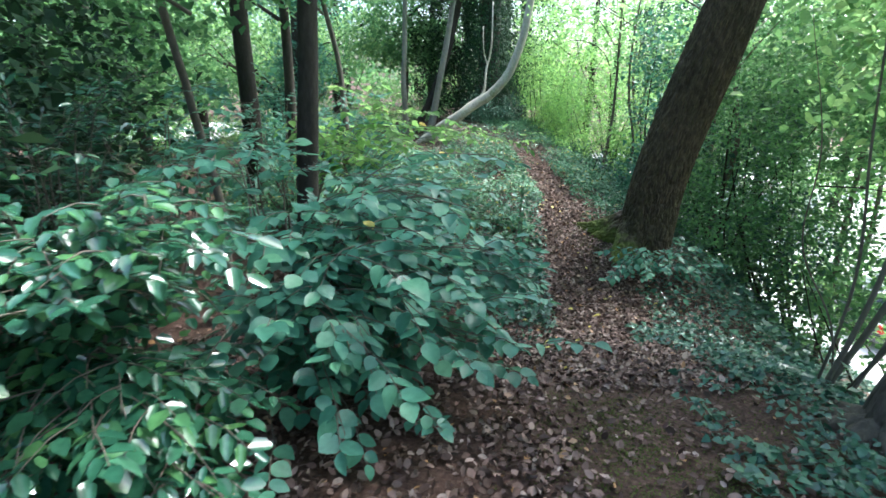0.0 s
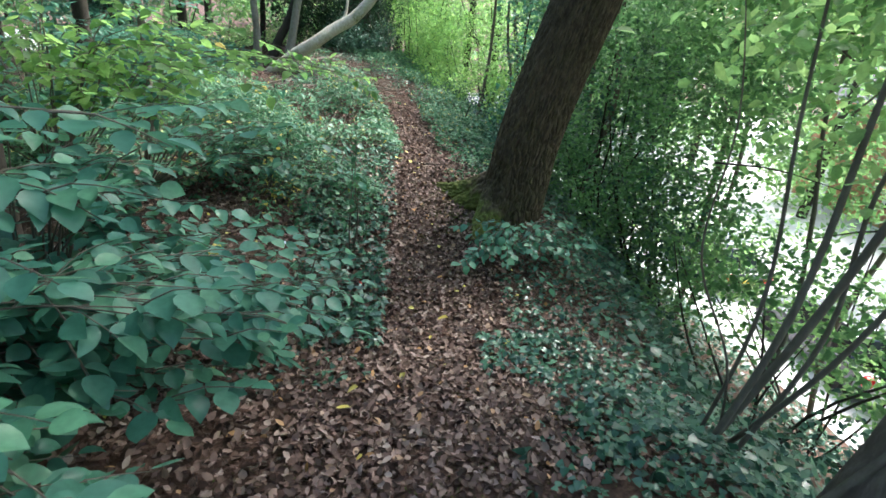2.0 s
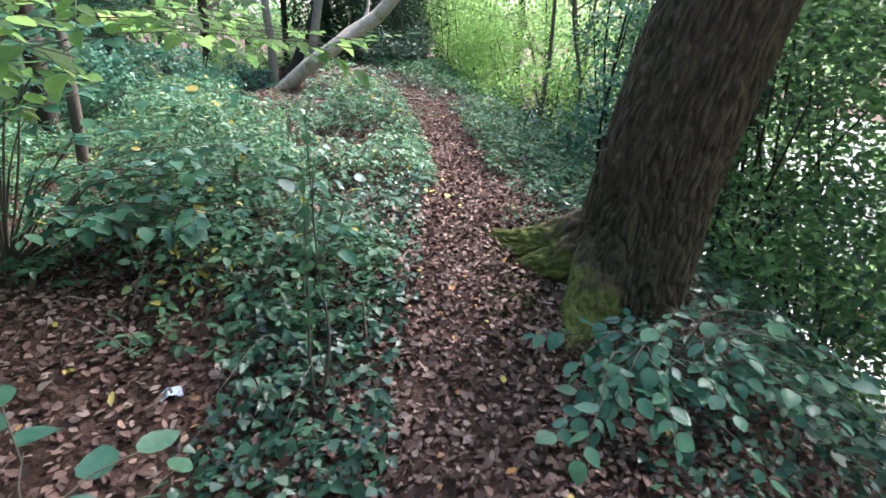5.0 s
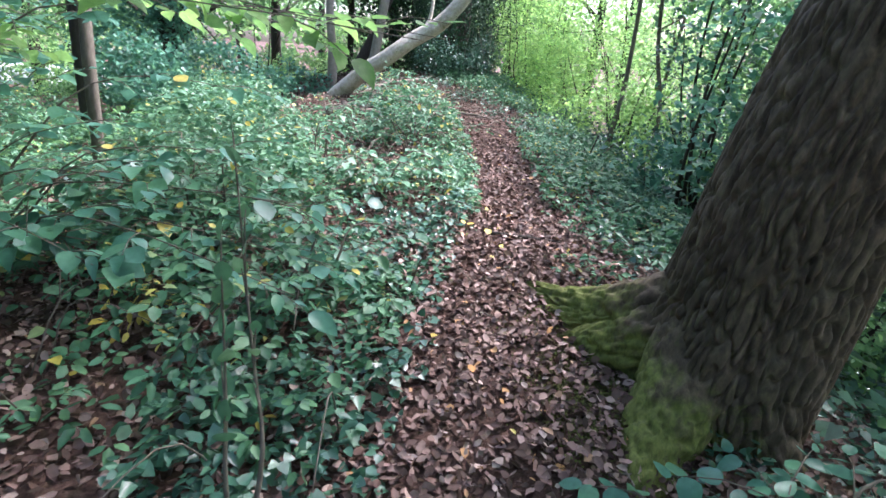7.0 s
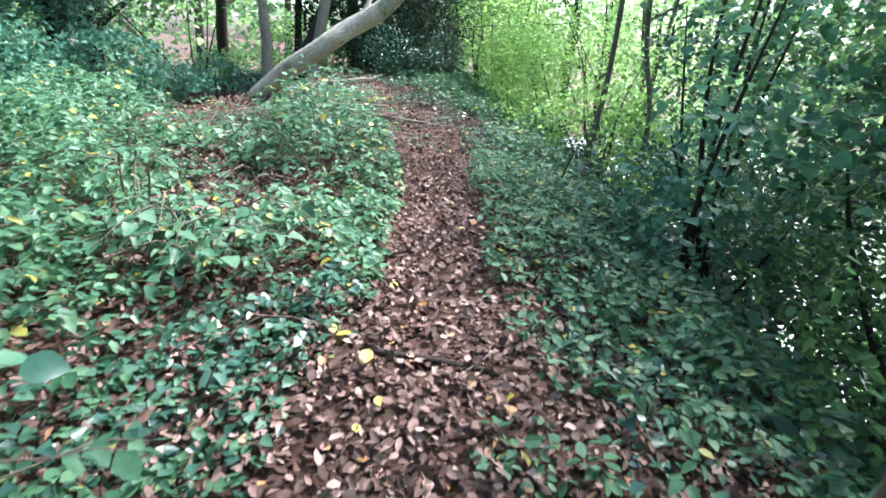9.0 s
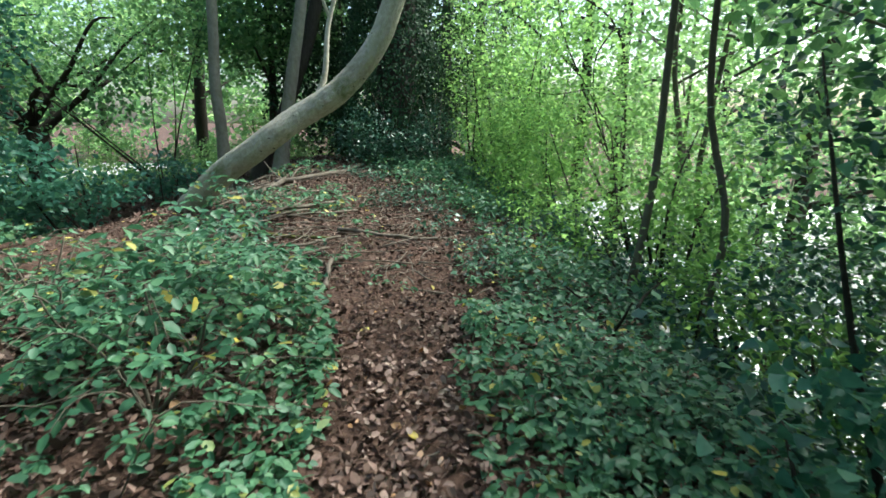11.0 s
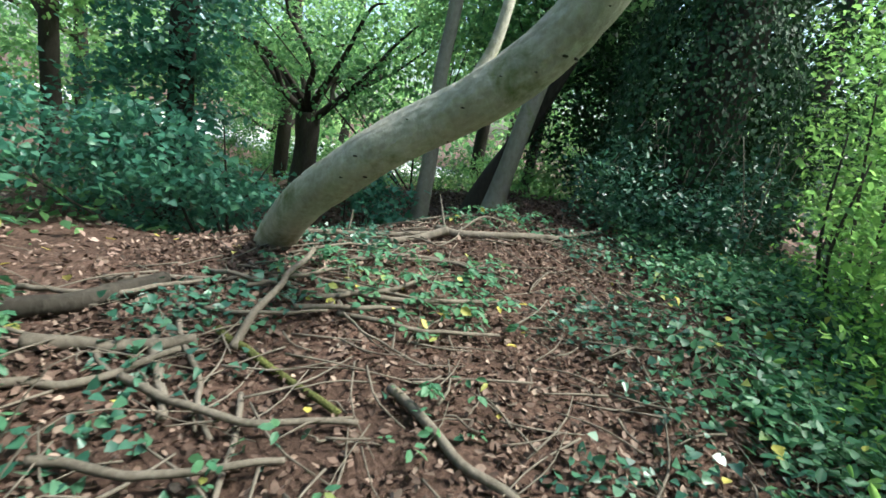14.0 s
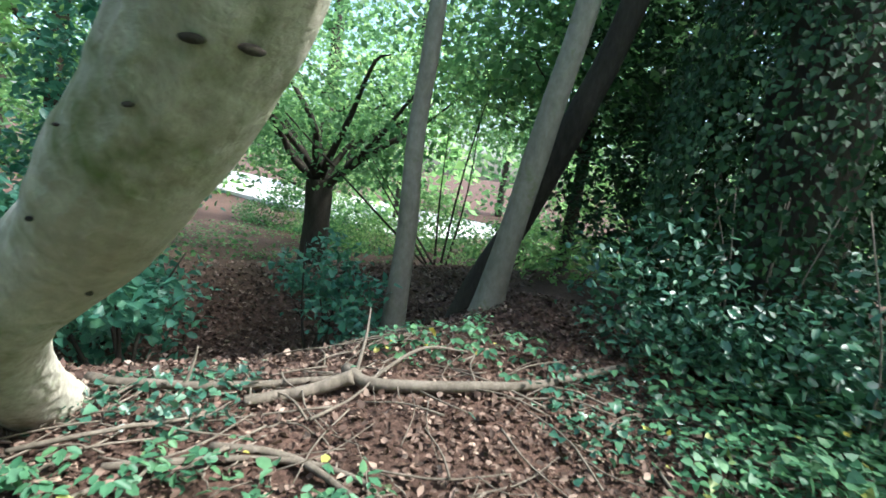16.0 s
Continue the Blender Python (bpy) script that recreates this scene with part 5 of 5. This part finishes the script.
# ---- low cover ----
def cover(name, label, n, xr, yr, weight, height, size, material, shape, up=1.6, lift=0.015, power=1.5):
    x, y = rng.uniform(*xr, n), rng.uniform(*yr, n)
    ok = rng.random(n) < weight(x, y)
    x, y = x[ok], y[ok]
    hh = height(x, y) if callable(height) else height
    z = ground_z(x, y) + hh * rng.random(len(x)) ** power + lift
    c = np.stack([x, y, z], 1)
    t = rand_dirs(len(x)) * [1, 1, 0.35]
    ob = new(name, leaf_mesh(name, c, t, rand_dirs(len(x), up * 1.5), size * (0.55 + 0.8 * rng.random(len(x))), material, shape))
    return tagged(ob, label, "undergrowth", kind="stuff")


def litter_w(x, y):
    d = np.abs(dist(x, y))
    return np.where(d < 0.75, np.interp(y, [6.5, 8, 10, 12], [1.0, 0.85, 0.6, 0.45]), 0.55) * np.clip((3.9 - d) * 0.7, 0, 1) * np.clip((y + 0.6) / 1.5, 0, 1) * np.where(y < 2.9, np.where(x > 0.6, 0.03 + 0.2 * wob(x, y, 3.1, 2.0), 0.7), 1) * np.where(y > 11.8, 0.3 + 0.8 * wob(x, y, 2.5, 0.3), 1)


def bramble_w(x, y):
    d = dist(x, y)
    edge = -0.5 - np.interp(y, [6, 8, 9.0, 11, 11.8, 12.3, 12.8, 13.2, 13.6], [0.15, -0.05, -0.2, -0.15, 0.0, 0.3, 0.8, 1.8, 6.0])
    lo = np.interp(y, [5.0, 7.0, 8.2], [-1.0, -2.2, -6.5])
    return np.where((d < edge) & (d > lo), np.clip(2.2 * wob(x, y, 2.3) - 0.35, np.interp(y, [7, 9], [0.05, 0.25]), 1), 0)


def ivy_w(x, y):
    d = dist(x, y)
    right = (d > 0.55 + 0.3 * wob(x, y, 2.5, 1.0)) * np.clip(0.25 + wob(x, y, 1.7, 2.0), 0, 1)
    left = (d < -0.4) * (d > -1.2) * (y > 3.8) * (y < 9) * np.clip(wob(x, y, 2.1) * 1.2, 0, 1)
    mound = (y > 12.3) * (d > -2.6) * (d < 0.9) * np.clip(wob(x, y, 2.8, 4.0) * 5.0 - 3.2, 0.004, 0.9)
    return np.clip(right + left + mound, 0, 1) * (y > 1.0)


cover("leaf_litter", "brown dead leaves strewn over the path and bank", 180000, (-2.9, 4.3), (-0.6, 12.2), litter_w, 0.022, 0.043, LITTER, CURL, 1.1)
cover("leaf_litter", "small brown dead leaves and debris on the mound", 125000, (-2.4, 3.8), (11.8, 18.6), litter_w, 0.014, 0.036, OLD_LITTER, CURL, 1.6)
cover("leaf_litter", "brown dead leaves strewn over the hollow", 42000, (-14, 0.5), (-10, 27), lambda x, y: np.exp(-(((x + 5) / 4.5) ** 2 + ((y - 10) / 9.5) ** 2) ** 2), 0.015, 0.075, LITTER, DIAMOND, 3)
cover("leaf_litter", "dark brown dead leaves lying in the hollow", 22000, (-6.0, -0.6), (15.2, 21.0), lambda x, y: np.exp(-(((x + 3.0) / 2.4) ** 2 + ((y - 18) / 2.4) ** 2) ** 2), 0.02, 0.06, OLD_LITTER, CURL, 1.3)


def trefoils(name, label, n, xr, yr, weight, height, size, material, shape=OVAL):
    """Bramble: leaves in threes on short stalks at uneven heights."""
    x, y = rng.uniform(*xr, n), rng.uniform(*yr, n)
    ok = rng.random(n) < weight(x, y)
    x, y = x[ok], y[ok]
    z = ground_z(x, y) + height(x, y) * rng.random(len(x)) ** 0.8 + 0.02
    a = rng.uniform(0, 2 * math.pi, len(x))
    nm = rand_dirs(len(x), 2.6)
    sz = size * (0.6 + 0.75 * rng.random(len(x)))
    cs, ts = [], []
    for da in (-1.15, 0.0, 1.15):
        ts.append(np.stack([np.cos(a + da), np.sin(a + da), -0.25 + 0.15 * rng.normal(size=len(x))], 1))
        cs.append(np.stack([x, y, z], 1) + ts[-1] * 0.012)
    return tagged(new(name, leaf_mesh(name, np.vstack(cs), np.vstack(ts), np.vstack([nm] * 3), np.concatenate([sz * 0.85, sz, sz * 0.85]), material, shape)), label, "undergrowth", kind="stuff")


def heap(x, y):
    return (0.05 + 0.75 * np.clip(wob(x, y, 2.3, 0.5) * 1.9 - 0.5, 0, 1)) * np.clip((-dist(x, y) - 0.25) * 1.6, 0.25, 1) * np.interp(y, [5, 7.5, 9], [0.4, 0.7, 1.0])


trefoils("bramble_patch", "knee high green bramble beside the path", 37000, (-5.0, 2.2), (6.2, 14.2), lambda x, y: bramble_w(x, y) * np.interp(y, [6.2, 8.0], [0.25, 1]), heap, 0.06, G_BRAMBLE)
trefoils("bramble_patch", "low dark bramble and ivy by the path", 6000, (-2.0, 1.8), (4.4, 9.0), lambda x, y: (dist(x, y) < -0.38) * (dist(x, y) > np.interp(y, [4.4, 6.5, 8], [-0.9, -1.25, -2.2])) * np.clip(wob(x, y, 2.4, 0.7) * 1.8 - 0.5, 0, 1), lambda x, y: 0.05 + 0.2 * wob(x, y, 2.4, 0.7), 0.055, G_IVY, LOBED)
cover("ivy_carpet", "dark ivy creeping over the bank", 88000, (-1.2, 5.4), (1.0, 18.2), ivy_w, 0.1, 0.042, G_IVY, LOBED)
cover("ivy_carpet", "paler ivy at the foot of the ivied tree", 16000, (1.2, 3.6), (14.8, 18.4), lambda x, y: np.clip((dist(x, y) + 0.9 - 0.35 * (17.5 - y)) * 1.2, 0, 1) * np.clip(wob(x, y, 2.0, 1.7) * 1.5 - 0.1, 0, 1), 0.2, 0.05, G_BRAMBLE, LOBED)
cover("fern_patch", "fresh green growth along the path edge", 16000, (2.3, 3.9), (8.3, 16.5), lambda x, y: (dist(x, y) > np.interp(y, [8.3, 9, 11.5, 12.5], [0.5, 0.3, 0.35, 0.6])) * np.clip(wob(x, y, 2.2, 3.0) * 1.4 - 0.15, 0, 1), 0.22, 0.055, G_BRAMBLE, OVAL)
trefoils("weed_patch", "low leafy weeds crowding the path edge", 5200, (1.6, 3.6), (7.8, 13.4), lambda x, y: (dist(x, y) > 0.22 + 0.12 * wob(x, y, 5.0, 1.0)) * (dist(x, y) < 1.6) * np.clip(wob(x, y, 2.6, 2.2) * 2.0 - 0.55, 0, 1), lambda x, y: 0.04 + 0.22 * wob(x, y, 2.6, 2.2), 0.055, G_BRAMBLE)
trefoils("weed_patch", "ivy and bramble clumps over the mound", 3600, (-0.8, 3.2), (12.4, 17.2), lambda x, y: np.clip(wob(x, y, 2.2, 5.1) * 5.0 - 3.4 + 2.0 * np.exp(-((x - 0.3) ** 2 + (y - 14.6) ** 2) * 3) + 2.0 * np.exp(-((x - 2.2) ** 2 + (y - 16.2) ** 2) * 2), 0.004, 1) * (np.abs(dist(x, y) - 0.15) > 0.25), lambda x, y: 0.03 + 0.16 * wob(x, y, 2.2, 5.1), 0.055, G_BRAMBLE)
trefoils("weed_patch", "low dark weeds on the shaded soil by the brow", 1900, (0.9, 3.0), (1.2, 4.6), lambda x, y: np.clip(wob(x, y, 3.6, 0.4) * 2.4 - 0.7, 0.03, 1) * (dist(x, y) > 0.35), lambda x, y: 0.02 + 0.1 * wob(x, y, 3.6, 0.4), 0.05, G_IVY, LOBED)
cover("moss_patch", "thin dark moss on the trodden soil", 60000, (0.2, 2.1), (1.1, 3.2), lambda x, y: np.clip(1.7 * wob(x, y, 4.0, 1.3) - 0.25, 0, 1) * np.exp(-(((x - 1.1) / 0.6) ** 2 + ((y - 2.1) / 0.65) ** 2)), 0.006, 0.012, G_MOSS, DIAMOND, 1.0, 0.003)
cover("moss_patch", "green moss over the roots and soil of the big tree", 42000, (1.75, 2.75), (6.2, 7.8), lambda x, y: np.clip(1.6 * wob(x, y, 5.0, 2.3) - 0.3, 0, 1) * np.exp(-(((x - 2.2) / 0.28) ** 2 + ((y - 6.9) / 0.55) ** 2)), 0.012, 0.014, G_MOSS, DIAMOND, 1.0, 0.003)
cover("yellow_leaves", "yellow fallen leaves scattered over the growth", 150, (-1.5, 3.0), (3, 15), lambda x, y: np.full(len(x), 0.9), 0.06, 0.06, YELLOW, OVAL, 3, 0.03)
cover("bank_ivy", "ivy and nettles on the steep bank", 34000, (2.6, 11.0), (-1, 22), lambda x, y: 0.7 * (dist(x, y) > 1.4) * (dist(x, y) < 9.5), 0.3, 0.1, G_IVY, DIAMOND)
cover("hollow_growth", "low green growth beyond the hollow", 26000, (-16, -2.0), (3, 30), lambda x, y: 0.8 * np.clip(wob(x, y, 0.9) * 1.6 - 0.3, 0, 1) * (np.hypot(x + 4, y - 18.5) > 3.0), 0.35, 0.11, G_CANOPY, DIAMOND)
stems = []
for k in range(90):
    y0 = rng.uniform(6.0, 13.0)
    x0 = float(np.interp(y0, YS, XC)) - rng.uniform(0.6, 3.2)
    a = rng.uniform(0, 6.3)
    z0 = float(ground_z(x0, y0))
    stems.append(([[x0, y0, z0], [x0 + 0.2 * math.cos(a), y0 + 0.2 * math.sin(a), z0 + 0.35], [x0 + 0.55 * math.cos(a), y0 + 0.55 * math.sin(a), z0 + 0.28]], [0.004, 0.003, 0.002], 4, 8))
tagged(new("bramble_stems", tubes("bramble_stems", stems, DEAD_WOOD)), "thin arching bramble stems among the leaves", "undergrowth", kind="stuff")
stems = []
for k in range(420):
    y0 = rng.uniform(12.3, 17.2)
    x0 = float(np.interp(y0, YS, XC)) + rng.uniform(-2.7, 1.0)
    a, ln = rng.uniform(0, 6.3), rng.uniform(0.15, 0.6)
    p = [(x0 + f * ln * math.cos(a + f * 0.3), y0 + f * ln * math.sin(a + f * 0.3)) for f in (0, 0.5, 1)]
    w = rng.uniform(0.003, 0.008)
    stems.append(([[q[0], q[1], float(ground_z(q[0], q[1])) + 0.03 + w + 0.03 * rng.random()] for q in p], [w, w * 0.8, w * 0.5], 5, 6))
tagged(new("twig_litter", tubes("twig_litter", stems, DEAD_WOOD)), "dry grey twigs strewn over the mound", "twigs", kind="stuff")


def scrap(name, label, at, size, material, turn):
    """A crumpled scrap lying on the leaves."""
    bm = bmesh.new()
    bmesh.ops.create_grid(bm, x_segments=7, y_segments=7, size=0.5)
    for v in bm.verts:
        v.co = Vector((v.co.x * size[0], v.co.y * size[1], 0.16 * size[0] * noise.noise((v.co.x * 4, v.co.y * 4, size[0] * 90)) + 0.1 * size[0] * math.cos(5 * v.co.x)))
    bmesh.ops.solidify(bm, geom=bm.faces[:], thickness=0.002)
    me = bpy.data.meshes.new(name)
    bm.to_mesh(me)
    bm.free()
    me.materials.append(material)
    ob = tagged(new(name, me), label, "litter")
    ob.location, ob.rotation_euler = at_ground(at[0], at[1], 0.03), (0.1, -0.08, turn)


scrap("paper_scrap", "pale blue crumpled scrap lying in dead leaves", (0.28, 6.05), (0.09, 0.06), plain_mat("pale_blue_scrap", (0.4, 0.5, 0.6), 0.4), 0.4)
scrap("plastic_scrap", "small red plastic scrap lying in dead leaves", (0.97, 5.48), (0.02, 0.06), plain_mat("red_scrap", (0.6, 0.05, 0.03), 0.4), 0.1)
scrap("paper_scrap", "small white scrap beside the path", (2.62, 15.9), (0.09, 0.07), plain_mat("white_scrap", (0.75, 0.75, 0.76), 0.5), 1.0)
